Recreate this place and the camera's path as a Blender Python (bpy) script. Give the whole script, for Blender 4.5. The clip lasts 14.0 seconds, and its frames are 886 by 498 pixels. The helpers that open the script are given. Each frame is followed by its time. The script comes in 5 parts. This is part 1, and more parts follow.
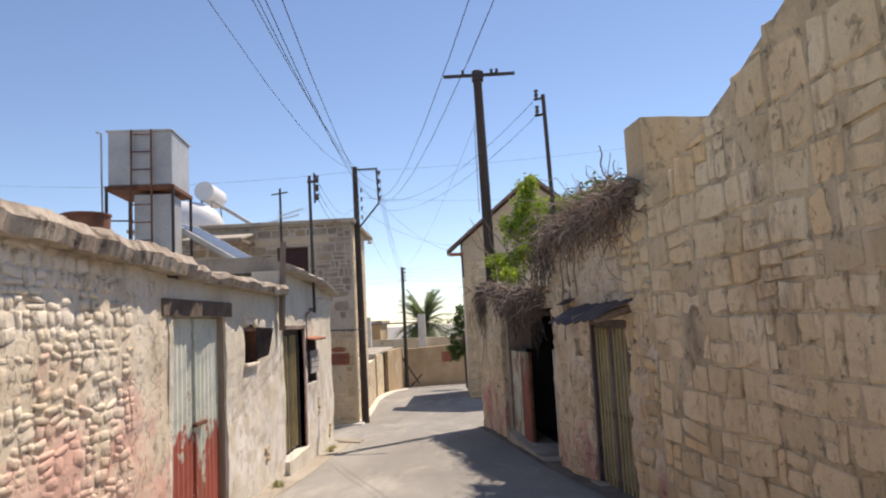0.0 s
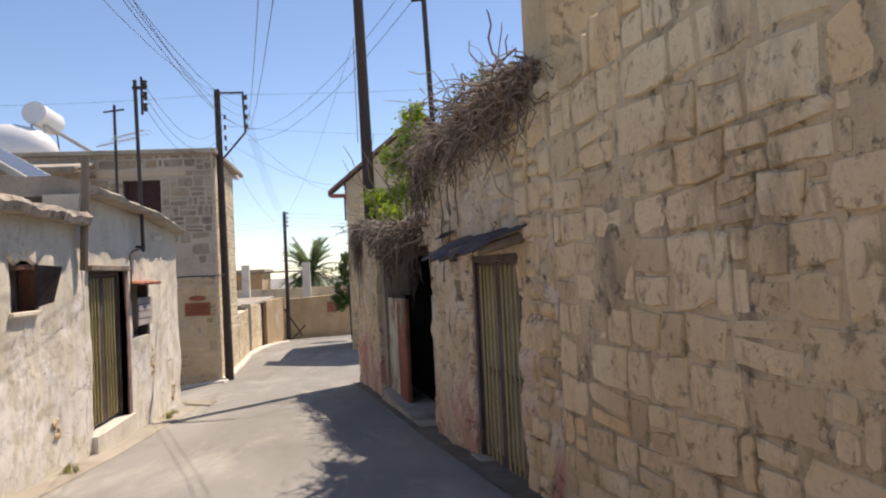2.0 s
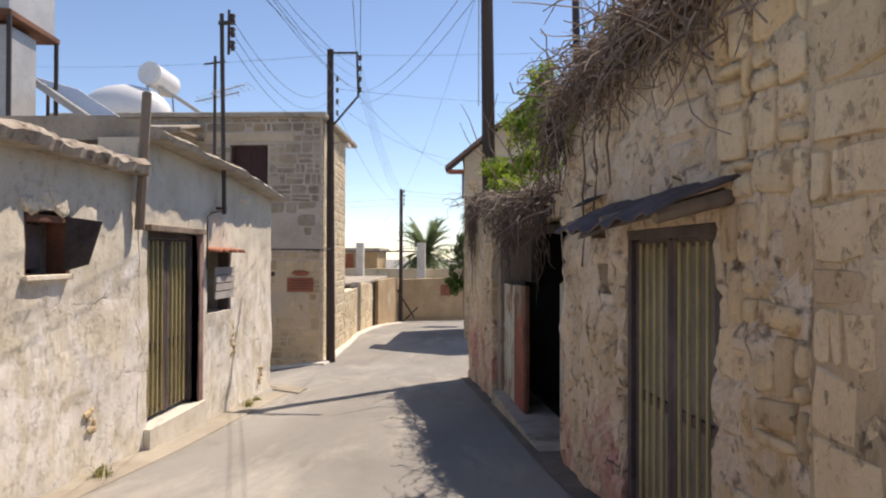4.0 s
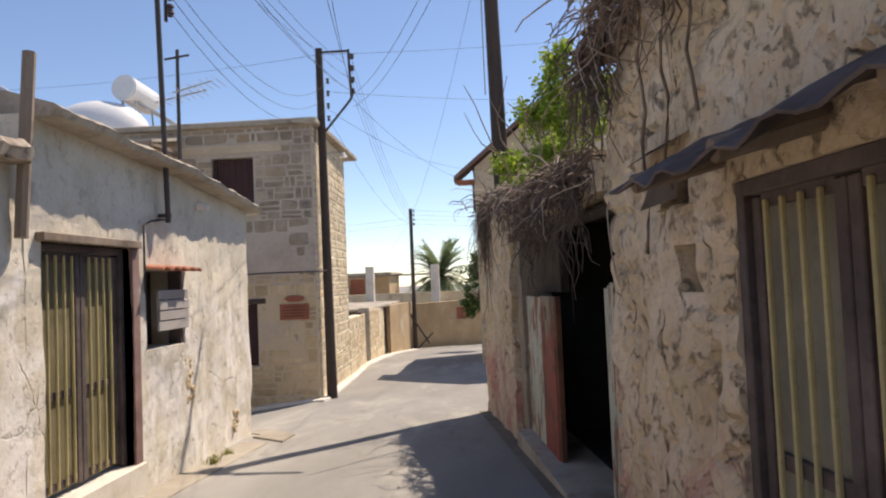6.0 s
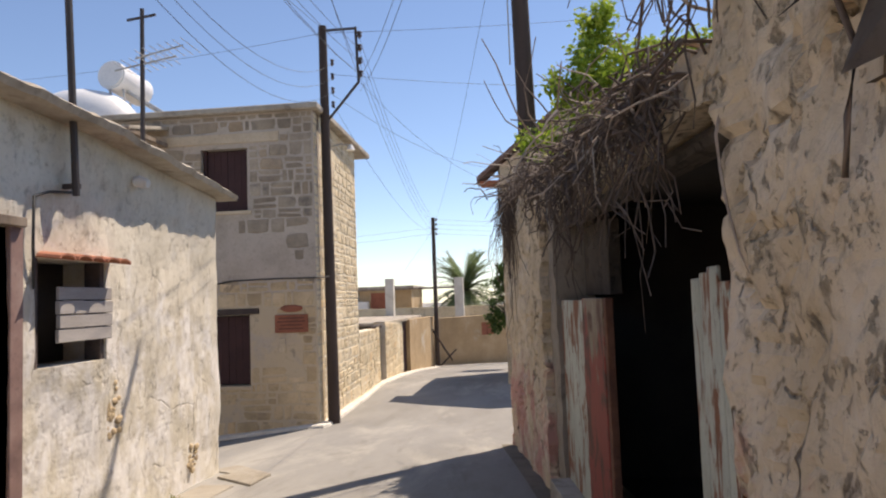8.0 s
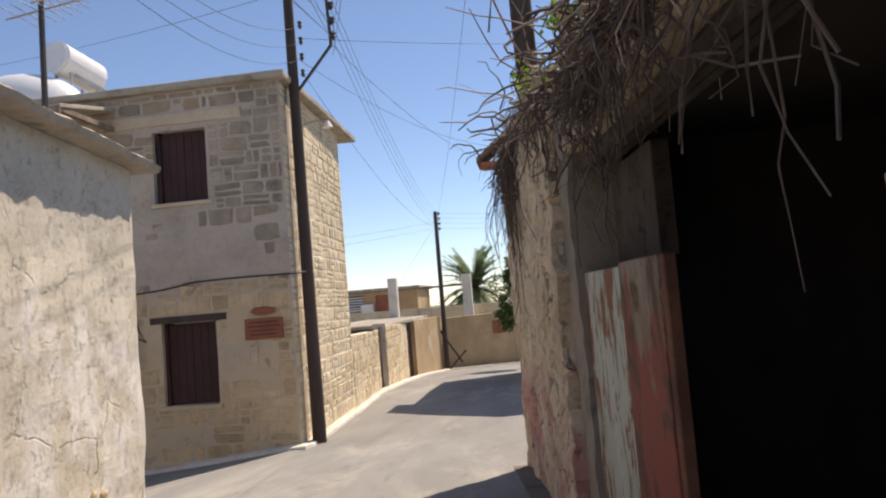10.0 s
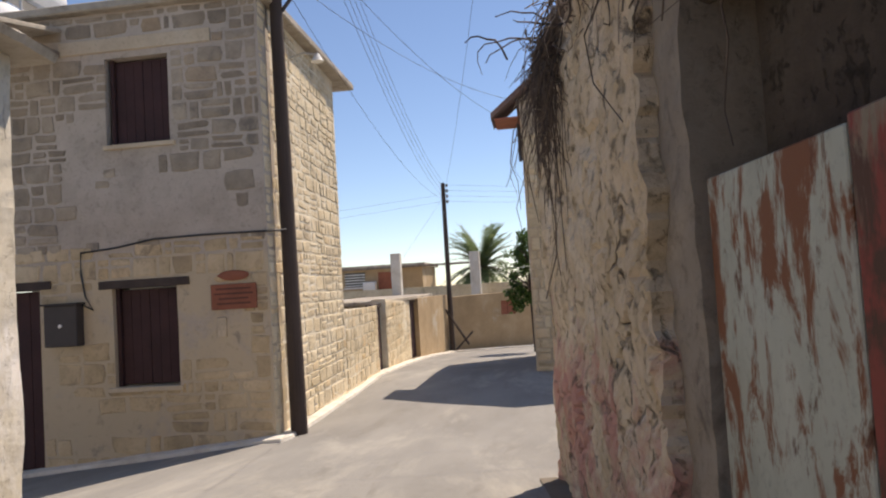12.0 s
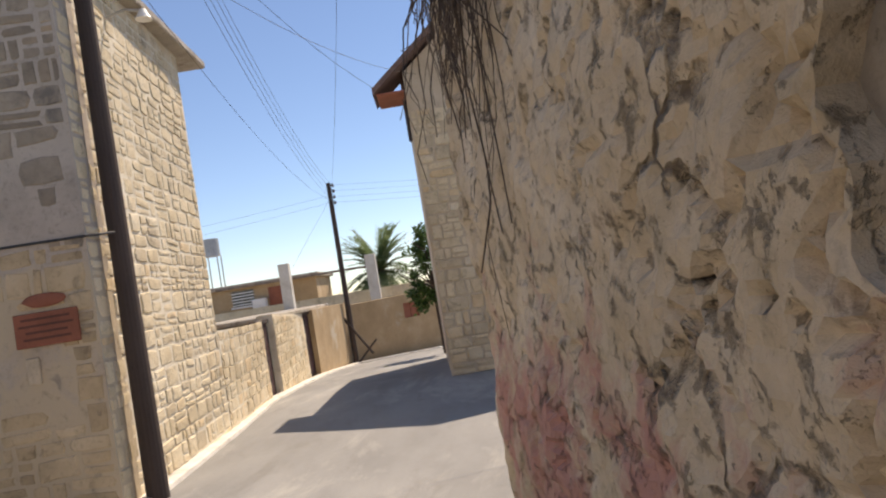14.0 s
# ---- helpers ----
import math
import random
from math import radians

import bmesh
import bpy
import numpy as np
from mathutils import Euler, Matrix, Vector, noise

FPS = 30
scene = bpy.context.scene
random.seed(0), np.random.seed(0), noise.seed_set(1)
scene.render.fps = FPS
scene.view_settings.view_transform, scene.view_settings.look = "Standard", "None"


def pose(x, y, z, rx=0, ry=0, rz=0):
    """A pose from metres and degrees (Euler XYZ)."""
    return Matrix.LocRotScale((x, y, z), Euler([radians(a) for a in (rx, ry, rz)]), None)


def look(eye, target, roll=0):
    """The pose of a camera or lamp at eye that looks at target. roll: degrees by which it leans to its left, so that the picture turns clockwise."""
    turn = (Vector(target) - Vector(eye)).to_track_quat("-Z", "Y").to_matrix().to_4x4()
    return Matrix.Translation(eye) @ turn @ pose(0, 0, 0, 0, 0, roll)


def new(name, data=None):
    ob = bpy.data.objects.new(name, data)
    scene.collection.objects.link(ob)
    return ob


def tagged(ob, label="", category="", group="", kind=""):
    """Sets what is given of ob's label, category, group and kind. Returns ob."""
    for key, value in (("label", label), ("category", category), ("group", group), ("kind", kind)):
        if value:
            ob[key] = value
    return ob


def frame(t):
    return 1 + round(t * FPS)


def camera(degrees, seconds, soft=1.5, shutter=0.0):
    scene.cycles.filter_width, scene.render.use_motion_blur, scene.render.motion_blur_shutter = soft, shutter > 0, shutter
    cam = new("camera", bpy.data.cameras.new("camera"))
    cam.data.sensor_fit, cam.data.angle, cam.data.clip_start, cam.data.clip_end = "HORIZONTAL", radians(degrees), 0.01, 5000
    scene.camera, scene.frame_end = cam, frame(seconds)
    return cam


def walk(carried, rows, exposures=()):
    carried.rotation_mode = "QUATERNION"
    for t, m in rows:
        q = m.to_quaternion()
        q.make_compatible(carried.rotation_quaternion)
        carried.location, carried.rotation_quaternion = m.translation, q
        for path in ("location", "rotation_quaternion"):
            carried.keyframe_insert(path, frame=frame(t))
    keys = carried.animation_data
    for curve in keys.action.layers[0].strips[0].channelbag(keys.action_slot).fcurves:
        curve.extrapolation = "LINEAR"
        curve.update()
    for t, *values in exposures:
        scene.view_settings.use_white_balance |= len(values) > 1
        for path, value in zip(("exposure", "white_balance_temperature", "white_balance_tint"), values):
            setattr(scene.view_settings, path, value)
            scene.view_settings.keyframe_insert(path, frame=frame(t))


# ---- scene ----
cam = camera(63.8, 14.0, soft=2.1)
PATH = [
    (0, (0.685, 0.13, 3.074), (0.645, 2.12, 3.274), -2.9),
    (0.5, (0.839, 0.626, 3.01), (0.854, 2.622, 3.139), -4.6),
    (1, (0.965, 1.174, 2.938), (1.184, 3.161, 3.009), 1.0),
    (1.5, (1.104, 1.696, 2.884), (1.405, 3.671, 2.972), -2.3),
    (2, (1.161, 2.269, 2.884), (1.407, 4.253, 2.934), -2.7),
    (2.5, (1.135, 2.79, 2.858), (1.351, 4.778, 2.833), 1.0),
    (3, (1.178, 3.357, 2.862), (1.172, 5.357, 2.828), 1.0),
    (3.5, (1.176, 3.863, 2.848), (1.125, 5.862, 2.852), 0.8),
    (4, (1.248, 4.443, 2.789), (1.163, 6.441, 2.808), 0.2),
    (4.2, (1.254, 4.657, 2.762), (1.137, 6.653, 2.778), -2.0),
    (6.3, (1.306, 6.892, 2.578), (1.17, 8.885, 2.672), -2.6),
    (6.5, (1.314, 7.105, 2.569), (1.161, 9.097, 2.65), -2.5),
    (7, (1.321, 7.66, 2.537), (1.24, 9.656, 2.647), -1.4),
    (7.5, (1.331, 8.171, 2.498), (1.204, 10.162, 2.646), -2.8),
    (8, (1.323, 8.752, 2.418), (1.118, 10.737, 2.557), -2.1),
    (8.5, (1.391, 9.251, 2.334), (1.223, 11.24, 2.469), -0.8),
    (11, (1.272, 11.955, 2.165), (1.003, 13.931, 2.313), -6.8),
    (11.5, (1.127, 12.46, 2.079), (0.865, 14.439, 2.208), -6.4),
    (12, (1.07, 12.995, 2.019), (0.814, 14.976, 2.118), -3.5),
    (12.5, (1.013, 13.56, 1.961), (0.781, 15.546, 2.009), -3.8),
    (13, (1.038, 14.101, 1.908), (0.978, 16.1, 1.934), -4.9),
    (13.5, (0.963, 14.641, 1.88), (1.01, 16.64, 1.939), -7.7),
    (14, (0.903, 15.097, 1.86), (0.938, 17.095, 1.943), -9.4),
]
walk(cam, [(t, look(eye, target, roll)) for t, eye, target, roll in PATH], [(0, 0.27, 6980, 17), (8.5, 0.32, 7030, 17), (11, 0.15, 6980, 17), (14, 0.25, 7080, 17)])

# ---- world, sun ----
SUN_TO = Vector((0.37, 0.54, 1.0))
world = bpy.data.worlds.new("world")
scene.world = world
world.use_nodes = True
_wn = world.node_tree.nodes
_sky = _wn.new("ShaderNodeTexSky")
_sky.sky_type = "NISHITA"
_sky.sun_disc = False
_sky.sun_elevation = math.atan2(1.0, math.hypot(0.37, 0.54))
_sky.sun_rotation = math.atan2(0.37, 0.54)
_sky.altitude = 1400.0
_sky.air_density = 1.0
_sky.dust_density = 0.0
_sky.ozone_density = 3.0
world.node_tree.links.new(_sky.outputs[0], _wn["Background"].inputs["Color"])
_wn["Background"].inputs["Strength"].default_value = 0.13
_sun = bpy.data.lights.new("sun", "SUN")
_sun.energy = 5.0
_sun.angle = radians(0.5)
_sun.color = (1.0, 0.91, 0.77)
sun = new("sun", _sun)
sun.matrix_world = look(SUN_TO * 30, (0, 0, 0))


# ---- materials ----
def mat_base(name, rough=0.85, metal=0.0):
    m = bpy.data.materials.new(name)
    m.use_nodes = True
    nt = m.node_tree
    b = nt.nodes["Principled BSDF"]
    b.inputs["Roughness"].default_value = rough
    b.inputs["Metallic"].default_value = metal
    return m, nt, b


def nz(nt, scale, detail=4.0, rough=0.6, stretch=(1, 1, 1), offset=0.0, distort=0.0):
    """Noise value in world-sized object space."""
    geo = nt.nodes.new("ShaderNodeNewGeometry")
    mp = nt.nodes.new("ShaderNodeMapping")
    mp.inputs["Scale"].default_value = stretch
    mp.inputs["Location"].default_value = (offset, offset * 1.7, offset * 0.3)
    nt.links.new(geo.outputs["Position"], mp.inputs["Vector"])
    n = nt.nodes.new("ShaderNodeTexNoise")
    n.inputs["Scale"].default_value = scale
    n.inputs["Detail"].default_value = detail
    n.inputs["Roughness"].default_value = rough
    n.inputs["Distortion"].default_value = distort
    nt.links.new(mp.outputs[0], n.inputs["Vector"])
    return n.outputs["Fac"]


def ramp(nt, fac, stops):
    r = nt.nodes.new("ShaderNodeValToRGB")
    els = r.color_ramp.elements
    while len(els) < len(stops):
        els.new(0.5)
    for e, (p, c) in zip(els, stops):
        e.position = p
        e.color = (*c, 1) if not isinstance(c, (int, float)) else (c, c, c, 1)
    nt.links.new(fac, r.inputs[0])
    return r.outputs[0]


def mixc(nt, fac, a, b, mode="MIX"):
    m = nt.nodes.new("ShaderNodeMix")
    m.data_type = "RGBA"
    m.blend_type = mode
    for sock, v in ((m.inputs[0], fac), (m.inputs[6], a), (m.inputs[7], b)):
        if isinstance(v, (int, float)):
            sock.default_value = v
        elif isinstance(v, tuple):
            sock.default_value = (*v, 1)
        else:
            nt.links.new(v, sock)
    return m.outputs[2]


def bump(nt, b, height, strength=0.5, dist=0.02):
    n = nt.nodes.new("ShaderNodeBump")
    n.inputs["Strength"].default_value = strength
    n.inputs["Distance"].default_value = dist
    nt.links.new(height, n.inputs["Height"])
    nt.links.new(n.outputs[0], b.inputs["Normal"])


def surface(name, base, dark, light, rough=0.9, big=0.7, fine=22.0, bump_s=0.6, bump_d=0.015, stain=None, stain_at=(0.55, 0.68), stain_scale=1.6,
            stretch=(1, 1, 1), stain2=None, stain2_at=(0.6, 0.72), stain2_scale=3.0, per_piece=0.0, metal=0.0, stain_below=None, pits=0.0, cracks=None):
    """A weathered surface: broad and fine variation, up to two kinds of stain, relief."""
    m, nt, b = mat_base(name, rough, metal)
    col = ramp(nt, nz(nt, big, 5, 0.65, stretch), [(0.3, dark), (0.5, base), (0.72, light)])
    f = nz(nt, fine, 5, 0.7)
    col = mixc(nt, 0.55, col, ramp(nt, f, [(0.28, 0.55), (0.46, 1.0), (0.75, 1.0)]), "MULTIPLY")
    if per_piece:
        info = nt.nodes.new("ShaderNodeObjectInfo")
        col = mixc(nt, per_piece, col, ramp(nt, info.outputs["Random"], [(0.0, (0.5, 0.45, 0.4)), (0.22, (0.85, 0.8, 0.72)), (0.6, (1.0, 0.97, 0.92)), (0.85, (1.0, 0.98, 0.95)), (1.0, (1.0, 0.80, 0.55))]), "MULTIPLY")
    if stain:
        sf = nz(nt, stain_scale, 6, 0.7, stretch, 5.0, 0.4)
        if stain_below:
            geo = nt.nodes.new("ShaderNodeNewGeometry")
            sep = nt.nodes.new("ShaderNodeSeparateXYZ")
            nt.links.new(geo.outputs["Position"], sep.inputs[0])
            mr = nt.nodes.new("ShaderNodeMapRange")
            mr.inputs["From Min"].default_value, mr.inputs["From Max"].default_value = stain_below
            mr.inputs["To Min"].default_value, mr.inputs["To Max"].default_value = 0.1, -0.35
            nt.links.new(sep.outputs["Z"], mr.inputs["Value"])
            ad = nt.nodes.new("ShaderNodeMath")
            nt.links.new(sf, ad.inputs[0])
            nt.links.new(mr.outputs[0], ad.inputs[1])
            sf = ad.outputs[0]
        s = ramp(nt, sf, [(stain_at[0], 0.0), (stain_at[1], 1.0)])
        col = mixc(nt, s, col, stain)
    if stain2:
        s = ramp(nt, nz(nt, stain2_scale, 6, 0.7, stretch, 11.0, 0.5), [(stain2_at[0], 0.0), (stain2_at[1], 1.0)])
        col = mixc(nt, s, col, stain2)
    h = mixc(nt, 0.5, f, nz(nt, fine * 0.25, 5, 0.7, (1, 1, 1), 3.0))
    # The pit mask darkens the colour and sinks the relief alike.
    if pits:
        pt = ramp(nt, nz(nt, 9.0, 7, 0.8, (1, 1, 0.85), 17.0, 0.15), [(0.30, 0.0), (0.44, 1.0)])
        col = mixc(nt, pits, col, ramp(nt, pt, [(0.0, (0.42, 0.37, 0.31)), (1.0, (1.0, 1.0, 1.0))]), "MULTIPLY")
        h = mixc(nt, 0.35, h, pt)
    # Crack lines are sunk and also darkened, which puts their shade into the colour.
    if cracks:
        scale, width, amount, crack_col = cracks
        geo = nt.nodes.new("ShaderNodeNewGeometry")
        wn = nt.nodes.new("ShaderNodeTexNoise")
        wn.inputs["Scale"].default_value = scale * 1.1
        wn.inputs["Detail"].default_value = 5
        nt.links.new(geo.outputs["Position"], wn.inputs["Vector"])
        wm = nt.nodes.new("ShaderNodeVectorMath")
        wm.operation = "MULTIPLY_ADD"
        nt.links.new(wn.outputs["Color"], wm.inputs[0])
        wm.inputs[1].default_value = (0.55 / scale * 1.6,) * 3
        nt.links.new(geo.outputs["Position"], wm.inputs[2])
        vo = nt.nodes.new("ShaderNodeTexVoronoi")
        vo.feature = "DISTANCE_TO_EDGE"
        vo.inputs["Scale"].default_value = scale
        nt.links.new(wm.outputs[0], vo.inputs["Vector"])
        line = ramp(nt, vo.outputs["Distance"], [(0.0, 1.0), (width * 0.4, 0.8), (width, 0.0)])
        where = ramp(nt, nz(nt, scale * 0.8, 6, 0.75, (1, 1, 1), 23.0, 0.3), [(0.5 - amount, 0.0), (0.62 - amount, 1.0)])
        line = mixc(nt, 1.0, line, where, "MULTIPLY")
        col = mixc(nt, line, col, crack_col)
        h = mixc(nt, line, h, (0.0, 0.0, 0.0))
    nt.links.new(col, b.inputs["Base Color"])
    bump(nt, b, h, bump_s, bump_d)
    return m


def plain(name, c, rough=0.6, metal=0.0, fine=30.0, var=0.25):
    return surface(name, c, tuple(v * (1 - var) for v in c), tuple(min(1, v * (1 + var)) for v in c), rough, 2.0, fine, 0.25, 0.004, metal=metal)


M_STONE = surface("limestone_block", (0.78, 0.63, 0.40), (0.64, 0.49, 0.29), (0.84, 0.73, 0.52), 0.95, 1.8, 26, 1.0, 0.025, (0.36, 0.27, 0.175), (0.57, 0.70), 1.2, (1, 1, 0.5), (0.52, 0.385, 0.235), (0.56, 0.70), 4.0, per_piece=0.62, pits=0.3)
M_MORTAR = surface("old_lime_mortar", (0.60, 0.475, 0.30), (0.42, 0.32, 0.195), (0.70, 0.575, 0.39), 0.97, 1.5, 30, 1.0, 0.03, (0.17, 0.13, 0.09), (0.52, 0.70), 1.3, (1, 1, 0.5), pits=0.6)
M_RUBBLE = surface("pale_rubble_stone", (0.82, 0.74, 0.60), (0.68, 0.58, 0.44), (0.88, 0.83, 0.74), 0.95, 1.3, 22, 1.0, 0.03, (0.74, 0.47, 0.39), (0.46, 0.64), 1.3, (1, 1, 1), (0.42, 0.33, 0.22), (0.62, 0.72), 4.0, per_piece=0.3, stain_below=(2.0, 3.8), pits=0.35)
M_RENDER_L = surface("flaking_grey_lime_render", (0.665, 0.61, 0.50), (0.55, 0.50, 0.395), (0.73, 0.685, 0.59), 0.95, 1.3, 24, 0.9, 0.02, (0.80, 0.77, 0.73), (0.50, 0.66), 2.6, (1, 1, 0.7), (0.48, 0.41, 0.31), (0.60, 0.74), 3.4, pits=0.3, stain_below=(1.6, 5.4), cracks=(1.1, 0.012, -0.03, (0.26, 0.21, 0.16)))
# The dark crack colour here stands in for shade in the render's crevices.
M_RENDER_R = surface("crumbling_earth_render", (0.67, 0.545, 0.38), (0.53, 0.415, 0.265), (0.76, 0.66, 0.52), 0.97, 2.2, 16, 1.0, 0.04, (0.56, 0.30, 0.24), (0.52, 0.66), 1.7, (1, 1, 0.8), (0.42, 0.32, 0.215), (0.59, 0.68), 5.5, stain_below=(1.2, 3.0), pits=0.45, cracks=(3.3, 0.055, -0.01, (0.17, 0.128, 0.09)))
M_TANSTONE = surface("tan_weathered_limestone", (0.60, 0.475, 0.31), (0.43, 0.34, 0.22), (0.70, 0.58, 0.41), 0.94, 1.4, 24, 1.0, 0.02, (0.27, 0.21, 0.15), (0.57, 0.70), 1.8, per_piece=0.5, pits=0.3)
M_ASHLAR = surface("restored_limestone", (0.74, 0.63, 0.44), (0.58, 0.48, 0.32), (0.82, 0.73, 0.56), 0.93, 1.4, 24, 1.0, 0.02, (0.34, 0.28, 0.20), (0.57, 0.70), 2.0, (1, 1, 1), (0.30, 0.24, 0.16), (0.60, 0.70), 6.0, per_piece=0.5)
# Facade stone, a darker colour than the side wall's limestone.
M_GREYSTONE = surface("grey_facade_limestone", (0.39, 0.325, 0.255), (0.25, 0.21, 0.165), (0.54, 0.455, 0.35), 0.93, 1.2, 24, 1.0, 0.02, (0.20, 0.17, 0.14), (0.54, 0.68), 1.6, (1, 1, 1), per_piece=0.6)
M_JOINT = surface("pale_pointing_mortar", (0.60, 0.49, 0.35), (0.50, 0.40, 0.28), (0.66, 0.57, 0.43), 0.95, 1.2, 26, 0.7, 0.012, (0.33, 0.28, 0.22), (0.58, 0.74), 0.8)
# Facade render, a darker colour than the side wall's pointing.
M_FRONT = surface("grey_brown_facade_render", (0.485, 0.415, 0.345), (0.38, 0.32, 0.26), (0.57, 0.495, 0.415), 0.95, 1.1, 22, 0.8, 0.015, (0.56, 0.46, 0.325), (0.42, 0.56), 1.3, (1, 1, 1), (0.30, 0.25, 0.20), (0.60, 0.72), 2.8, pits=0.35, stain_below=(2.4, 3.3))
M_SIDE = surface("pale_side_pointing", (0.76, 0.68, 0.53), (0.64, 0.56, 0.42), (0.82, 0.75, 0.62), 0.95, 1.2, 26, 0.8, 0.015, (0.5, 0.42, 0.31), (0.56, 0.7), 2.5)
M_ROOF = surface("weathered_roof_tile", (0.20, 0.125, 0.10), (0.13, 0.08, 0.065), (0.29, 0.19, 0.15), 0.9, 2, 20, 0.7, 0.015)
M_CEMENT = surface("grey_cement_render", (0.33, 0.28, 0.22), (0.24, 0.20, 0.155), (0.41, 0.35, 0.28), 0.95, 1.3, 20, 0.8, 0.02, (0.2, 0.165, 0.13), (0.56, 0.68), 2.0, pits=0.3)
M_ASPHALT = surface("sun_bleached_asphalt", (0.255, 0.247, 0.23), (0.20, 0.193, 0.18), (0.315, 0.305, 0.283), 0.93, 0.6, 55, 0.7, 0.008, (0.40, 0.38, 0.335), (0.52, 0.74), 0.9, (1, 0.3, 1), (0.20, 0.19, 0.172), (0.58, 0.72), 1.5, pits=0.14)
# Earth verge, its brown darkened to deepen the shade beside the right wall.
M_SHADE_VERGE = surface("shade_dark_earth", (0.17, 0.145, 0.115), (0.11, 0.095, 0.075), (0.24, 0.205, 0.165), 0.97, 1.4, 40, 1.0, 0.02, pits=0.4)
M_DUST = surface("dusty_earth_verge", (0.34, 0.305, 0.25), (0.26, 0.23, 0.18), (0.42, 0.385, 0.32), 0.97, 1.2, 40, 0.9, 0.015)
M_CONC = surface("weathered_concrete", (0.42, 0.37, 0.30), (0.27, 0.23, 0.18), (0.52, 0.47, 0.40), 0.94, 1.6, 24, 0.9, 0.015, (0.16, 0.13, 0.10), (0.56, 0.7), 2.0)
M_EDGE = surface("crumbling_mud_roof_edge", (0.40, 0.335, 0.265), (0.26, 0.21, 0.16), (0.52, 0.46, 0.38), 0.96, 2.6, 20, 1.0, 0.03, (0.13, 0.095, 0.075), (0.54, 0.66), 3.5, (1, 1, 1.6), (0.52, 0.47, 0.40), (0.60, 0.70), 2.2, pits=0.5)
M_KERB = surface("whitewashed_kerb", (0.68, 0.64, 0.56), (0.52, 0.47, 0.40), (0.76, 0.73, 0.67), 0.9, 1.8, 24, 0.6, 0.01)
M_ORANGE = surface("ochre_plaster", (0.46, 0.33, 0.19), (0.38, 0.27, 0.15), (0.55, 0.42, 0.27), 0.93, 0.8, 18, 0.5, 0.01, (0.5, 0.43, 0.33), (0.58, 0.7), 0.9)
M_BROWN = plain("brown_painted_shutter", (0.052, 0.021, 0.021), 0.8)
# Near-black in place of shade, for the doorway's room and the window backs.
M_DARK = plain("shade_dark_surface", (0.05, 0.042, 0.036), 0.95)
M_BLACK = plain("dark_iron", (0.05, 0.04, 0.038), 0.6)
M_POLE = surface("creosoted_pole_wood", (0.06, 0.042, 0.035), (0.035, 0.025, 0.02), (0.09, 0.066, 0.055), 0.85, 2, 30, 0.7, 0.01, stretch=(1, 1, 0.1))
M_WOOD = surface("grey_weathered_wood", (0.26, 0.20, 0.15), (0.15, 0.11, 0.08), (0.36, 0.30, 0.24), 0.9, 3, 40, 0.8, 0.008, stretch=(1, 1, 0.15))
M_WHITE = plain("white_plastic", (0.78, 0.78, 0.77), 0.4, var=0.06)
M_GALV = surface("galvanised_sheet", (0.46, 0.46, 0.45), (0.36, 0.36, 0.36), (0.56, 0.56, 0.55), 0.5, 1.5, 20, 0.2, 0.004, (0.36, 0.25, 0.16), (0.64, 0.74), 1.2, metal=0.35)
M_RUST = surface("rusty_iron", (0.16, 0.07, 0.04), (0.08, 0.035, 0.025), (0.26, 0.12, 0.07), 0.85, 3, 40, 0.7, 0.006)
M_REDPAINT = surface("peeling_white_and_red_paint", (0.62, 0.66, 0.58), (0.5, 0.55, 0.46), (0.72, 0.74, 0.68), 0.7, 2.2, 20, 0.4, 0.005, (0.40, 0.10, 0.07), (0.47, 0.52), 1.5, (1, 1, 0.7), (0.26, 0.15, 0.08), (0.60, 0.68), 2.6, stain_below=(1.5, 3.0))
M_OLIVE = surface("olive_painted_metal", (0.17, 0.15, 0.085), (0.11, 0.1, 0.055), (0.23, 0.21, 0.13), 0.65, 2.5, 24, 0.4, 0.004)
M_YELLOW = plain("faded_yellow_bar", (0.47, 0.40, 0.20), 0.7)
M_TIN = surface("dark_rusted_tin", (0.11, 0.085, 0.08), (0.06, 0.045, 0.045), (0.19, 0.15, 0.14), 0.75, 2.5, 20, 0.6, 0.008, metal=0.2)
M_TILE = plain("terracotta_tile", (0.42, 0.17, 0.10), 0.85)
M_VINE = surface("dry_vine_stem", (0.25, 0.18, 0.135), (0.14, 0.1, 0.075), (0.36, 0.28, 0.22), 0.95, 4, 40, 0.5, 0.004)
M_ROOT = surface("dark_dry_root", (0.135, 0.098, 0.075), (0.075, 0.055, 0.042), (0.21, 0.16, 0.125), 0.95, 4, 40, 0.5, 0.004)
M_TWIG = surface("bleached_dry_twig", (0.42, 0.34, 0.27), (0.28, 0.22, 0.17), (0.55, 0.47, 0.39), 0.95, 4, 40, 0.4, 0.003)
M_CABLE = plain("black_cable", (0.03, 0.03, 0.033), 0.6)
M_SIGN = plain("carved_brown_sign", (0.30, 0.10, 0.055), 0.7)
M_SIGNLINE = plain("sign_lettering", (0.13, 0.045, 0.03), 0.7)
M_GLASS = plain("dusty_dark_glass", (0.10, 0.10, 0.09), 0.15)
M_STREETSHADE = plain("lamp_enamel", (0.62, 0.62, 0.6), 0.4)


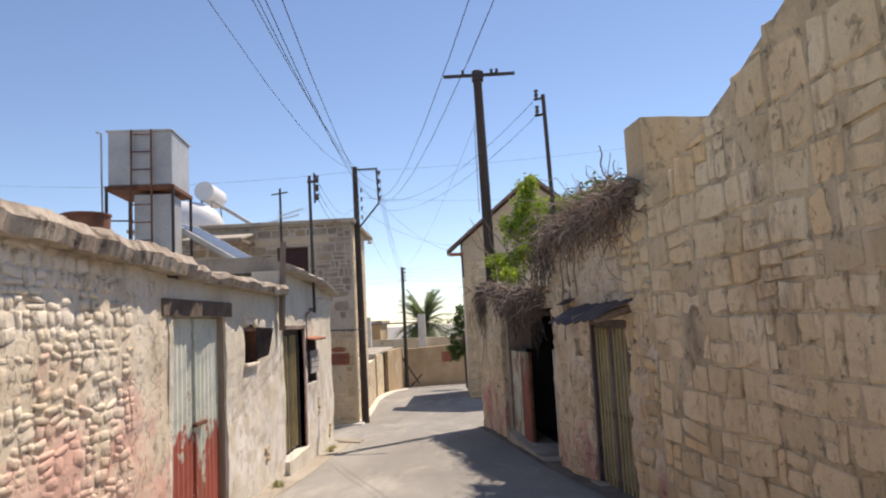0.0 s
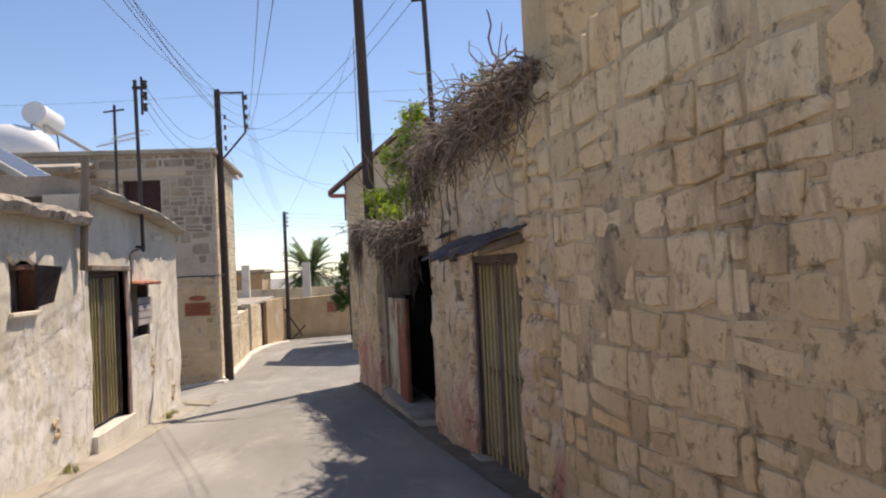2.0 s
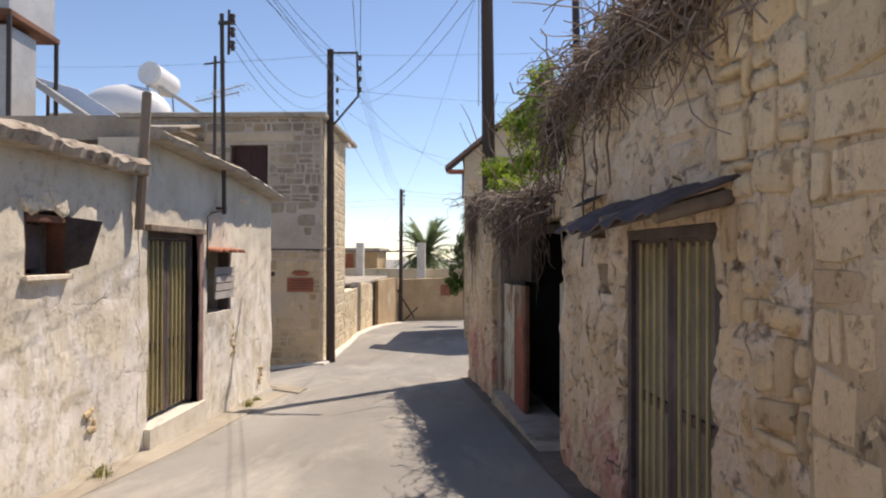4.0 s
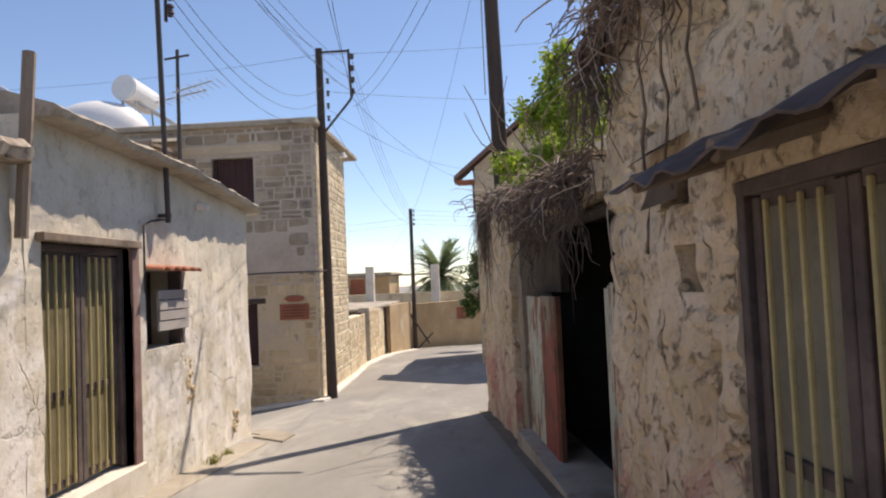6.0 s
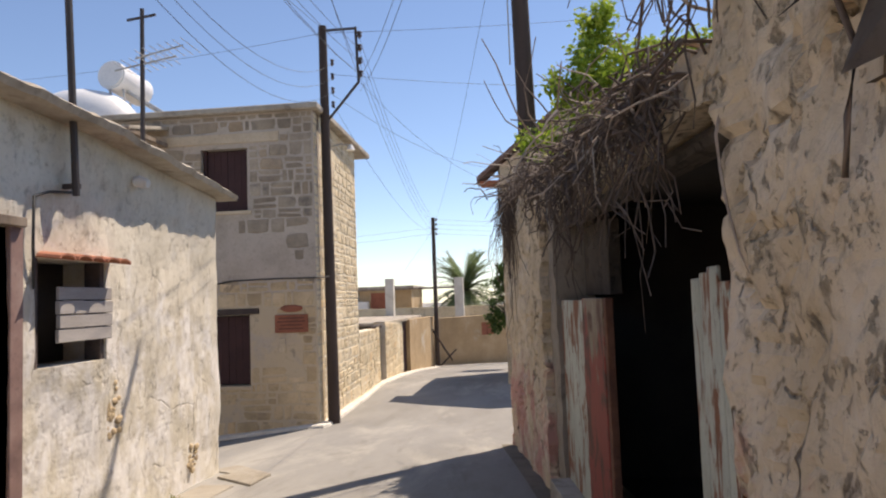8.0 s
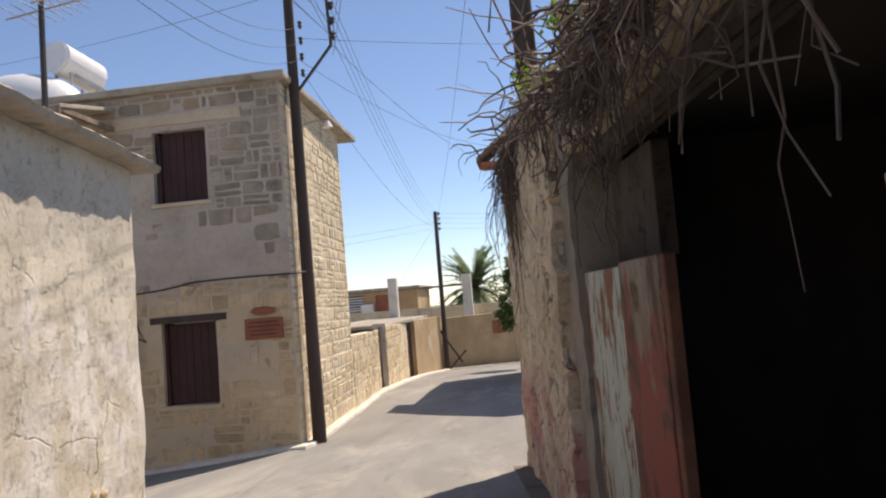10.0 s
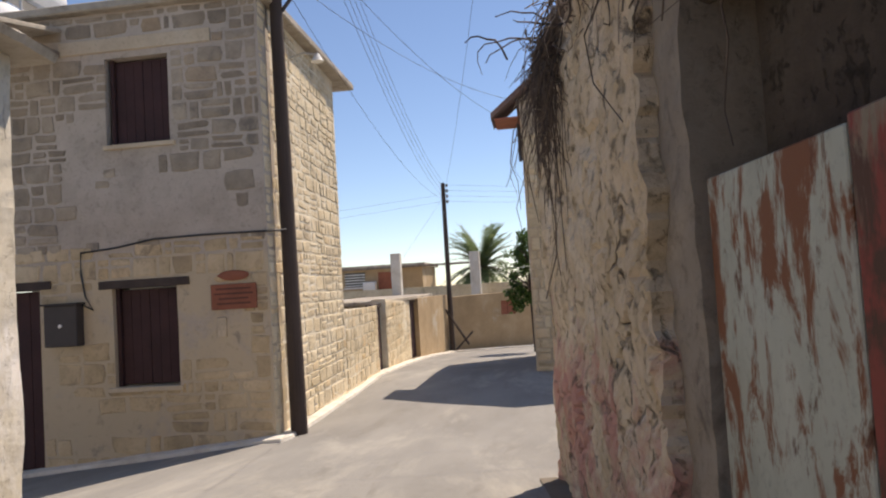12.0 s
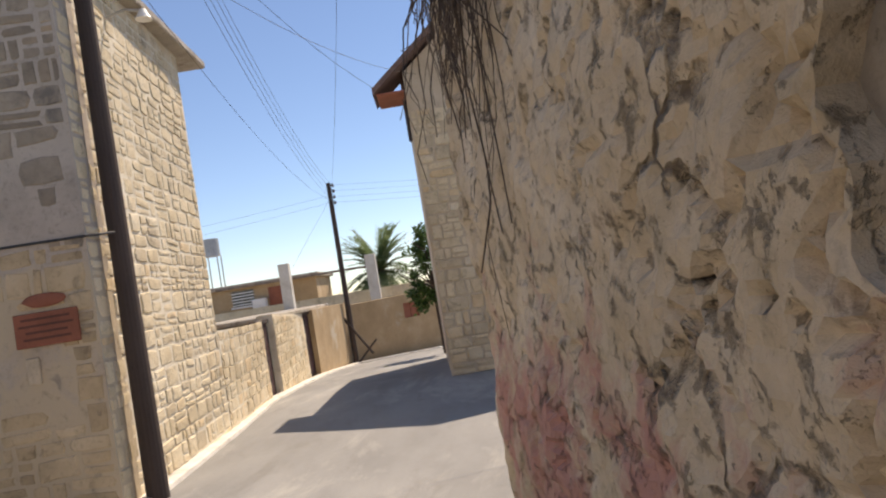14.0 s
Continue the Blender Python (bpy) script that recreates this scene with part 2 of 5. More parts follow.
def leafmat(name, a, b_, c):
    m, nt, b = mat_base(name, 0.55)
    geo = nt.nodes.new("ShaderNodeNewGeometry")
    col = ramp(nt, geo.outputs["Random Per Island"], [(0.0, a), (0.5, b_), (1.0, c)])
    nt.links.new(col, b.inputs["Base Color"])
    tr = nt.nodes.new("ShaderNodeBsdfTranslucent")
    nt.links.new(col, tr.inputs["Color"])
    mx = nt.nodes.new("ShaderNodeMixShader")
    mx.inputs[0].default_value = 0.45
    out = nt.nodes["Material Output"]
    nt.links.new(b.outputs[0], mx.inputs[1])
    nt.links.new(tr.outputs[0], mx.inputs[2])
    nt.links.new(mx.outputs[0], out.inputs[0])
    return m


M_LEAF = leafmat("bright_green_leaf", (0.14, 0.23, 0.02), (0.28, 0.39, 0.04), (0.45, 0.52, 0.08))
M_LEAF2 = leafmat("deep_green_leaf", (0.035, 0.07, 0.015), (0.06, 0.12, 0.025), (0.11, 0.19, 0.05))
M_WEED = leafmat("dry_weed_green", (0.16, 0.17, 0.05), (0.22, 0.24, 0.07), (0.33, 0.30, 0.13))
M_FROND = leafmat("palm_frond_green", (0.08, 0.12, 0.045), (0.13, 0.18, 0.075), (0.20, 0.25, 0.12))


# ---- helpers for meshes ----
def mesh_of(name, verts, faces, mat, smooth=False):
    me = bpy.data.meshes.new(name)
    me.from_pydata(verts, [], faces)
    me.materials.append(mat)
    if smooth:
        me.polygons.foreach_set("use_smooth", [True] * len(me.polygons))
    me.update()
    return me


def part(name, me, parent=None, label="", mat=None):
    """Links a mesh, or a bmesh with its material, as one object under a thing."""
    if isinstance(me, bmesh.types.BMesh):
        data = bpy.data.meshes.new(name)
        me.to_mesh(data)
        me.free()
        data.materials.append(mat)
        me = data
    ob = new(name, me)
    if parent is not None:
        ob.parent = parent
    if label:
        ob["label"] = label
    return ob


def thing(name, label, category, m=None, group="", kind=""):
    ob = new(name)
    if m is not None:
        ob.matrix_world = m
    return tagged(ob, label, category, group, kind)


def solid(name, bm, mat, label, category, group="", kind=""):
    return tagged(part(name, bm, None, "", mat), label, category, group, kind)


def box(bm, x0, x1, y0, y1, z0, z1, bevel=0.0, m=None):
    r = bmesh.ops.create_cube(bm, size=1)
    vs = r["verts"]
    for v in vs:
        v.co = Vector((x0 + (v.co.x + 0.5) * (x1 - x0), y0 + (v.co.y + 0.5) * (y1 - y0), z0 + (v.co.z + 0.5) * (z1 - z0)))
    if bevel:
        es = list({e for v in vs for e in v.link_edges})
        r = bmesh.ops.bevel(bm, geom=es, offset=bevel, segments=1, affect="EDGES")
        vs = list({v for f in r["faces"] for v in f.verts} | {v for v in vs if v.is_valid})
    if m is not None:
        bmesh.ops.transform(bm, matrix=m, verts=[v for v in vs if v.is_valid])
    return vs


def boxm(*a, **k):
    bm = bmesh.new()
    box(bm, *a, **k)
    return bm


def rod(bm, p, q, r0, r1=None, n=8):
    """A tapered round bar from p to q."""
    p, q = Vector(p), Vector(q)
    r1 = r0 if r1 is None else r1
    d = q - p
    g = bmesh.ops.create_cone(bm, cap_ends=True, segments=n, radius1=r0, radius2=r1, depth=d.length)
    bmesh.ops.transform(bm, matrix=Matrix.Translation((p + q) / 2) @ d.to_track_quat("Z", "Y").to_matrix().to_4x4(), verts=g["verts"])
    return g["verts"]


def rodm(*a, **k):
    bm = bmesh.new()
    rod(bm, *a, **k)
    return bm


def tube(pts, r, n=6, taper=0.0):
    """A bent round bar through pts, as verts and faces."""
    pts = [Vector(p) for p in pts]
    vs, fs = [], []
    for i, p in enumerate(pts):
        d = (pts[min(i + 1, len(pts) - 1)] - pts[max(i - 1, 0)]).normalized()
        u = d.orthogonal().normalized() if abs(d.z) > 0.98 else d.cross(Vector((0, 0, 1))).normalized()
        w = d.cross(u)
        rr = r * (1 - taper * i / (len(pts) - 1))
        for k in range(n):
            a = 2 * math.pi * k / n
            vs.append(p + (u * math.cos(a) + w * math.sin(a)) * rr)
    for i in range(len(pts) - 1):
        for k in range(n):
            fs.append((i * n + k, i * n + (k + 1) % n, (i + 1) * n + (k + 1) % n, (i + 1) * n + k))
    fs.append(tuple(reversed(range(n))))
    fs.append(tuple((len(pts) - 1) * n + k for k in range(n)))
    return vs, fs


def join(*vfs):
    vs, fs = [], []
    for v, f in vfs:
        o = len(vs)
        vs += v
        fs += [tuple(i + o for i in q) for q in f]
    return vs, fs


def sag(a, b, drop, n=14):
    a, b = Vector(a), Vector(b)
    return [a.lerp(b, i / n) - Vector((0, 0, drop * 4 * (i / n) * (1 - i / n))) for i in range(n + 1)]


# ---- ground ----
GY = (-400, -20, 0, 12, 17, 22.7, 30.7, 36.2, 44.4, 60, 120)
GZ = (4.0, 3.2, 1.6, 0.66, 0.38, -0.02, -0.18, -0.50, -0.98, -1.8, -4.0)


def gz(x, y):
    z = float(np.interp(y, GY, GZ))
    lane = min(max((y - 17.0) / 2.5, 0), 1) * min(max((30 - y) / 5, 0), 1)
    if x < -2.7:
        z -= 0.105 * min(-2.7 - x, 8) * lane
    return z


class Plane:
    """A wall's plane in plan: s along it from a, out towards the road."""

    def __init__(self, a, b, out):
        self.a, self.b = Vector((*a, 0)), Vector((*b, 0))
        self.len = (self.b - self.a).length
        self.t = (self.b - self.a).normalized()
        n = Vector((self.t.y, -self.t.x, 0))
        self.n = n if n.dot(Vector((*out, 0))) > 0 else -n

    def at(self, s, z, d=0.0):
        p = self.a + self.t * s + self.n * d
        return Vector((p.x, p.y, z))

    def s_of_y(self, y):
        return (y - self.a.y) / self.t.y

    def mat(self, s, z, d=0.0):
        """Pose with local x along the wall, y out of it, z up."""
        p = self.at(s, z, d)
        x, y = self.t, self.n
        zz = x.cross(y)
        m = Matrix((x, y, zz)).transposed().to_4x4()
        if zz.z < 0:
            m = Matrix((-x, y, -zz)).transposed().to_4x4()
        m.translation = p
        return m


def wall_mesh(pl, s0, s1, top, thick, mat, holes=(), step=0.25, rough=0.0, below=0.35, scale=1.2, name="wall", extra=None):
    """A wall with thickness and openings. holes: (s0, s1, z0, z1); top: function of s. rough: unevenness of its face."""
    ss = {s0, s1}
    n = max(1, round((s1 - s0) / step))
    ss |= {s0 + (s1 - s0) * i / n for i in range(n + 1)}
    for h in holes:
        ss = {s for s in ss if min(abs(s - h[0]), abs(s - h[1])) > step * 0.3} | {h[0], h[1]}
    ss |= {s0, s1}
    ss = sorted(ss)
    zmax = max(top(s) for s in ss)
    zmin = min(gz(*pl.at(s, 0).xy) for s in ss) - below
    n = max(1, round((zmax - zmin) / step))
    zz = {zmin + (zmax - zmin) * i / n for i in range(n + 1)}
    for h in holes:
        zz = {z for z in zz if min(abs(z - h[2]), abs(z - h[3])) > step * 0.3} | {h[2], h[3]}
    zz = sorted(zz | {zmin, zmax})
    vs, fs, idx = [], [], {}

    def vert(i, j):
        if (i, j) not in idx:
            s, z = ss[i], min(zz[j], top(ss[i]))
            p = pl.at(s, z)
            d = rough * noise.noise(p * scale) + 0.4 * rough * noise.noise(p * scale * 4.1)
            if extra:
                d += extra(s, z)
            idx[(i, j)] = len(vs)
            vs.append(pl.at(s, z, d))
            vs.append(pl.at(s, z, -thick))
        return idx[(i, j)]

    count = {}
    cells = []
    for i in range(len(ss) - 1):
        for j in range(len(zz) - 1):
            cs, cz = (ss[i] + ss[i + 1]) / 2, (zz[j] + zz[j + 1]) / 2
            if any(h[0] < cs < h[1] and h[2] < cz < h[3] for h in holes):
                continue
            if zz[j] >= top(ss[i]) - 1e-6 and zz[j] >= top(ss[i + 1]) - 1e-6:
                continue
            q = [vert(i, j), vert(i + 1, j), vert(i + 1, j + 1), vert(i, j + 1)]
            cells.append(q)
            for k in range(4):
                count[(q[k], q[(k + 1) % 4])] = 1
    flip = pl.t.cross(Vector((0, 0, 1))).dot(pl.n) < 0
    for q in cells:
        f = tuple(q)
        bk = tuple(v + 1 for v in reversed(q))
        fs += [f[::-1], bk[::-1]] if flip else [f, bk]
    for (a, b) in count:
        if (b, a) not in count:
            f = (b, a, a + 1, b + 1)
            fs.append(f[::-1] if flip else f)
    return mesh_of(name, vs, fs, mat)


def unit_stone(name, seed, mat, sides=9, chunky=0.16):
    """A rough-dressed stone one unit wide and high, front towards +y; the chunky ones are rounded."""
    rng = random.Random(seed)
    ring = []
    per = [(-0.5, -0.5), (0.0, -0.5), (0.5, -0.5), (0.5, 0.0), (0.5, 0.5), (0.0, 0.5), (-0.5, 0.5), (-0.5, 0.0)]
    for x, z in per:
        corner = abs(x) == 0.5 and abs(z) == 0.5
        k = rng.uniform(0.84, 1.03) if corner else rng.uniform(0.9, 1.06)
        ring.append((x * k + rng.uniform(-0.02, 0.02), z * k + rng.uniform(-0.02, 0.02)))
    vs = [(x, 0.0, z) for x, z in ring]
    vs += [(x * 0.98, 0.62, z * 0.98) for x, z in ring]
    vs += [(x * (1 - chunky) + rng.uniform(-0.02, 0.02), rng.uniform(0.86, 1.0), z * (1 - chunky) + rng.uniform(-0.02, 0.02)) for x, z in ring]
    vs.append((rng.uniform(-0.15, 0.15), rng.uniform(0.95, 1.15), rng.uniform(-0.15, 0.15)))
    fs = []
    for r in range(2):
        for k in range(8):
            fs.append((r * 8 + (k + 1) % 8, r * 8 + k, (r + 1) * 8 + k, (r + 1) * 8 + (k + 1) % 8))
    for k in range(8):
        fs.append((16 + (k + 1) % 8, 16 + k, 24))
    return mesh_of(name, vs, fs, mat, chunky > 0.17)


STONE_SETS = {}


def stones(parent, pl, s0, s1, z0f, topf, mat, course=(0.2, 0.4), width=(0.25, 0.6), proud=0.035, gap=0.018, holes=(), seed=1, keep=1.0, limit=300, want=None, chunky=0.16, near=None, name="stone", tilt=0.02):
    """Lays stones in uneven courses on a wall's face: up to `limit` of them, those nearest to `near` along it, as pieces of
    their own, the rest joined."""
    rng = random.Random(seed)
    key = (mat.name, chunky)
    if key not in STONE_SETS:
        STONE_SETS[key] = [unit_stone(name, 100 + k, mat, chunky=chunky) for k in range(10)]
    protos = STONE_SETS[key]
    laid = []
    zlo = min(z0f(s0), z0f(s1)) - 0.1
    zhi = max(topf(s0 + (s1 - s0) * i / 12) for i in range(13))
    z = zlo
    while z < zhi - 0.06:
        h = rng.uniform(*course)
        s = s0 + rng.uniform(-width[1] * 0.5, 0)
        while s < s1:
            w = rng.uniform(*width)
            if rng.random() < 0.2:
                w *= 0.45
            a, b = max(s, s0), min(s + w, s1)
            s += w
            if b - a < 0.08:
                continue
            pieces = [(a, b, z, z + h)]
            if h > course[0] * 1.25 and rng.random() < 0.3:
                m_ = z + h * rng.uniform(0.35, 0.65)
                pieces = [(a, b, z, m_), (a, b, m_, z + h)]
            for (p, q, u, v) in pieces:
                for hl in holes:
                    if q > hl[0] and p < hl[1] and v > hl[2] and u < hl[3]:
                        ov = (min(q, hl[1]) - max(p, hl[0])), (min(v, hl[3]) - max(u, hl[2]))
                        if ov[1] < 0.35 * (v - u):
                            u, v = (u, hl[2]) if u < hl[2] else (hl[3], v)
                        elif p < hl[0] and q <= hl[1]:
                            q = hl[0]
                        elif q > hl[1] and p >= hl[0]:
                            p = hl[1]
                        else:
                            p = q
                mid = (p + q) / 2
                v = min(v, topf(mid) - 0.01)
                if q - p < 0.07 or v - u < 0.05 or v < z0f(mid):
                    continue
                if rng.random() > keep or (want and not want(mid, (u + v) / 2)):
                    continue
                laid.append((p + gap / 2, q - gap / 2, u + gap / 2, v - gap / 2, rng.randrange(len(protos)), rng.uniform(0.6, 1.3) * proud, rng.uniform(-1, 1) * tilt, rng.random()))
        z += h * rng.uniform(0.97, 1.0)
    if near is not None:
        laid.sort(key=lambda r: abs((r[0] + r[1]) / 2 - near))
    rest = []
    for i, (p, q, u, v, k, d, tl, rnd) in enumerate(laid):
        m = pl.mat((p + q) / 2, (u + v) / 2, -0.02) @ Matrix.Rotation(tl, 4, "Y") @ Matrix.Diagonal((q - p, d + 0.02, v - u, 1))
        if i < limit:
            ob = new(name, protos[k])
            ob.parent = parent
            ob.matrix_world = m
        else:
            me = protos[k]
            rest.append(([m @ w.co for w in me.vertices], [tuple(f.vertices) for f in me.polygons]))
    if rest:
        ob = part("stone_facing", mesh_of("stone_facing", *join(*rest), mat), parent)
        ob["kind"] = "stuff"
    return len(laid)


# ---- ground sheet ----
def axis(lo, hi, step, far):
    v = list(np.arange(lo, hi + 1e-6, step))
    ext, d = [], step * 2
    p = hi
    while p < far:
        p += d
        d *= 1.7
        ext.append(p)
    neg, d, p = [], step * 2, lo
    while p > -far:
        p -= d
        d *= 1.7
        neg.append(p)
    return neg[::-1] + v + ext


def build_ground():
    xs, ys = axis(-14, 10, 0.4, 2500), axis(-16, 62, 0.5, 2500)
    vs = [(x, y, gz(x, y) + (0.012 * noise.noise(Vector((x * 0.8, y * 0.8, 0))) if abs(x) < 15 and -17 < y < 63 else 0) - (0.0 if y < 120 else 0.004 * (y - 120))) for y in ys for x in xs]
    w = len(xs)
    fs = [(j * w + i, j * w + i + 1, (j + 1) * w + i + 1, (j + 1) * w + i) for j in range(len(ys) - 1) for i in range(w - 1)]
    g = new("ground", mesh_of("ground", vs, fs, M_ASPHALT, True))
    tagged(g, "sun-bleached grey asphalt lane between old houses", "road", kind="structure")


build_ground()


def strip(name, line, width, height, mat, label, category):
    """A low strip along the ground: line of (x, y), its width to the left of the way, its rise."""
    vs, fs = [], []
    pts = []
    for (x0, y0), (x1, y1) in zip(line, line[1:]):
        n = max(1, int(math.hypot(x1 - x0, y1 - y0) / 0.4))
        pts += [(x0 + (x1 - x0) * i / n, y0 + (y1 - y0) * i / n) for i in range(n)]
    pts.append(line[-1])
    for i, (x, y) in enumerate(pts):
        a, b = pts[max(i - 1, 0)], pts[min(i + 1, len(pts) - 1)]
        d = Vector((b[0] - a[0], b[1] - a[1])).normalized()
        nx, ny = -d.y, d.x
        wv = width * (1 + 0.35 * noise.noise(Vector((x * 1.3, y * 1.3, 4))))
        z = gz(x, y)
        hh = height * (1 + 0.2 * noise.noise(Vector((x * 2, y * 2, 1))))
        vs += [(x - nx * 0.02, y - ny * 0.02, z - 0.06), (x, y, z + hh * 0.8), (x + nx * 0.03, y + ny * 0.03, z + hh), (x + nx * wv, y + ny * wv, z + hh), (x + nx * wv, y + ny * wv, z - 0.06)]
    for i in range(len(pts) - 1):
        for k in range(4):
            fs.append((i * 5 + k, i * 5 + k + 1, (i + 1) * 5 + k + 1, (i + 1) * 5 + k))
    fs += [(0, 1, 2, 3, 4), tuple((len(pts) - 1) * 5 + k for k in (4, 3, 2, 1, 0))]
    bm = bmesh.new()
    bm.from_mesh(mesh_of(name, vs, fs, mat))
    bmesh.ops.recalc_face_normals(bm, faces=bm.faces)
    return solid(name, bm, mat, label, category, kind="structure")


strip("kerb_house", [(-9.4, 22.45), (-2.55, 22.45), (-2.5, 22.75), (-2.72, 27.2), (-2.95, 30.8), (-3.2, 36.0), (-3.15, 40.5), (-2.6, 44.0), (0.6, 46.1), (4.0, 48.6)], 0.30, 0.06, M_KERB, "pale whitewashed concrete kerb along the stone walls", "kerb")
strip("verge_left", [(-1.95, -14), (-1.95, 16.6)], 0.4, 0.018, M_DUST, "dusty earth strip at the foot of the rendered wall", "verge")
# The right verge carries part of the road's shade in its dark colour.
strip("verge_right", [(1.0, 19.6), (2.2, 9.6), (4.9, -13)][::-1], -0.38, 0.014, M_SHADE_VERGE, "dusty earth strip at the foot of the stone wall, darkened for shade", "verge")
strip("pavement_corner", [(-2.35, 17.1), (-1.75, 16.6), (-1.75, 17.25), (-2.4, 17.9)], 0.35, 0.03, M_DUST, "pale cement apron at the corner of the low house", "pavement")

# ---- left side: planes and walls ----
LP = Plane((-2.3, -12), (-2.3, 17.0), (1, 0))
Y = 12.0  # s = y + 12 on the left plane


def near_top(s):
    return 3.70 + (19.35 - s) * 0.028 + 0.05 * noise.noise(Vector((s * 1.5, 2, 0)))


def left_a_top(s):
    return 3.66


near_wall = new("wall_left_stone", wall_mesh(LP, 0, 19.35, near_top, 0.5, M_RUBBLE, (), 0.09, 0.02, scale=2.2))
tagged(near_wall, "crumbling rubble stone wall with traces of pink wash", "wall", kind="structure")
D1 = (19.45, 21.15, 0.6, 3.26)
W1 = (21.93, 22.58, 2.62, 3.16)
wall_a = new("wall_left_render", wall_mesh(LP, 19.35, 23.85, left_a_top, 0.45, M_RENDER_L, (D1, W1), 0.1, 0.035, extra=lambda s, z: -0.02 * max(0, noise.noise(Vector((s * 1.7, z * 1.2, 7))))))
tagged(wall_a, "flaking grey lime-rendered wall of a low house", "wall", kind="structure")
D2 = (24.08, 25.48, 0.78, 3.05)
W2 = (25.75, 26.68, 2.0, 2.84)


def left_b_top(s):
    return 4.04 - (s - 23.85) * 0.042


wall_b = new("wall_left_corner", wall_mesh(LP, 23.85, 29.5, left_b_top, 0.45, M_RENDER_L, (D2, W2), 0.1, 0.035, extra=lambda s, z: -0.02 * max(0, noise.noise(Vector((s * 1.9, z * 1.4, 7))))))
for v in wall_b.data.vertices:
    v.co.x -= 0.072 * max(0.0, v.co.y - 14.7)
tagged(wall_b, "patchy whitewashed and grey rendered wall of a low corner house", "wall", kind="structure")
LEND = Plane((-2.95, 17.48), (-9.5, 17.48), (0, 1))
wall_le = new("wall_left_end", wall_mesh(LEND, 0, 6.3, lambda s: 3.75, 0.4, M_RENDER_L, (), 0.4, 0.03))
tagged(wall_le, "grey rendered end wall of the low house on the side lane", "wall", kind="structure")


def slab(name, y0, y1, z0, z1, x_edge, thick, mat, label, rise=0.1, ragged=0.05, x_in=-8.0, seed=0.0, bend=0.0):
    """A rough roof slab whose edge overhangs the road; z0, z1: its top at y0, y1."""
    n = max(2, int((y1 - y0) / 0.045))
    vs, fs = [], []
    for i in range(n + 1):
        y = y0 + (y1 - y0) * i / n
        z = z0 + (z1 - z0) * i / n
        j = ragged * noise.noise(Vector((y * 2.1, seed, 0))) + 0.6 * ragged * noise.noise(Vector((y * 4.7, seed, 3))) + 0.35 * ragged * noise.noise(Vector((y * 15.0, seed, 6)))
        x_out = x_edge - bend * max(0.0, y - 14.7)
        k = ragged * noise.noise(Vector((y * 1.7, seed, 9))) * 0.7 + 0.25 * ragged * noise.noise(Vector((y * 7.0, seed, 12)))
        vs += [(x_out - 0.3, y, z - thick), (x_out + j - 0.03, y, z - thick + k * 0.6), (x_out + j, y, z - thick * 0.45 + k), (x_out + j - 0.07, y, z + k), (x_out - 0.6, y, z + rise + k * 0.5), (x_in, y, z + rise), (x_in, y, z - thick)]
    for i in range(n):
        for k in range(7):
            fs.append((i * 7 + k, i * 7 + (k + 1) % 7, (i + 1) * 7 + (k + 1) % 7, (i + 1) * 7 + k))
    fs += [tuple(range(7)), tuple(n * 7 + k for k in reversed(range(7)))]
    bm = bmesh.new()
    bm.from_mesh(mesh_of(name, vs, fs, mat))
    bmesh.ops.recalc_face_normals(bm, faces=bm.faces)
    return solid(name, bm, mat, label, "roof", kind="structure")


slab("roof_near", -12, 7.7, 4.48, 3.90, -2.12, 0.22, M_EDGE, "rounded mud and cement roof edge over the stone wall", 0.05, 0.065, seed=1)
slab("roof_middle", 7.6, 11.72, 3.80, 3.76, -2.10, 0.15, M_EDGE, "broken stone and cement roof edge over the rendered wall", 0.05, 0.11, seed=4)
slab("roof_corner", 11.95, 17.72, 4.13, 3.90, -2.02, 0.10, M_CONC, "thin weathered concrete roof slab overhanging the corner house", 0.16, 0.04, seed=7, bend=0.085)

# ---- right side ----
RP = Plane((5.007, -12), (1.21, 19.575), (-1, 0))


def ry(y):
    return RP.s_of_y(y)


def tall_top(s):
    y = RP.at(s, 0).y
    return float(np.interp(y, (-12, 2.5, 3.6, 4.8, 5.9, 7.5), (6.0, 5.9, 5.55, 5.10, 4.68, 4.22)))


tall = new("wall_right_stone", wall_mesh(RP, 0, ry(7.5), tall_top, 0.55, M_MORTAR, (), 0.3, 0.03))
tagged(tall, "tall wall of large irregular tan limestone blocks", "wall", kind="structure")
BLK = Plane((2.68, 7.5), (6.0, 7.9), (0, -1))
blk = new("wall_right_return", wall_mesh(BLK, 0.0, 3.3, lambda s: 5.1 + 0.03 * noise.noise(Vector((s * 3, 0, 0))), 0.5, M_STONE, (), 0.3, 0.04))
tagged(blk, "plain tan stone return wall above the street wall", "wall", kind="structure")

G = (ry(8.36), ry(9.85), 0.85, 2.98)
HOLE = (ry(10.24), ry(10.62), 2.94, 3.16)
NICHE = (ry(10.27), ry(10.47), 2.48, 2.73)
OP = (ry(11.72), ry(15.84), 0.0, 3.2)


def mid_top(s):
    y = RP.at(s, 0).y
    return float(np.interp(y, (7.5, 11.3, 11.75, 15.5, 17.0, 19.6), (4.32, 4.30, 3.46, 3.56, 3.78, 3.8))) + 0.05 * noise.noise(Vector((s * 2, 0, 0)))


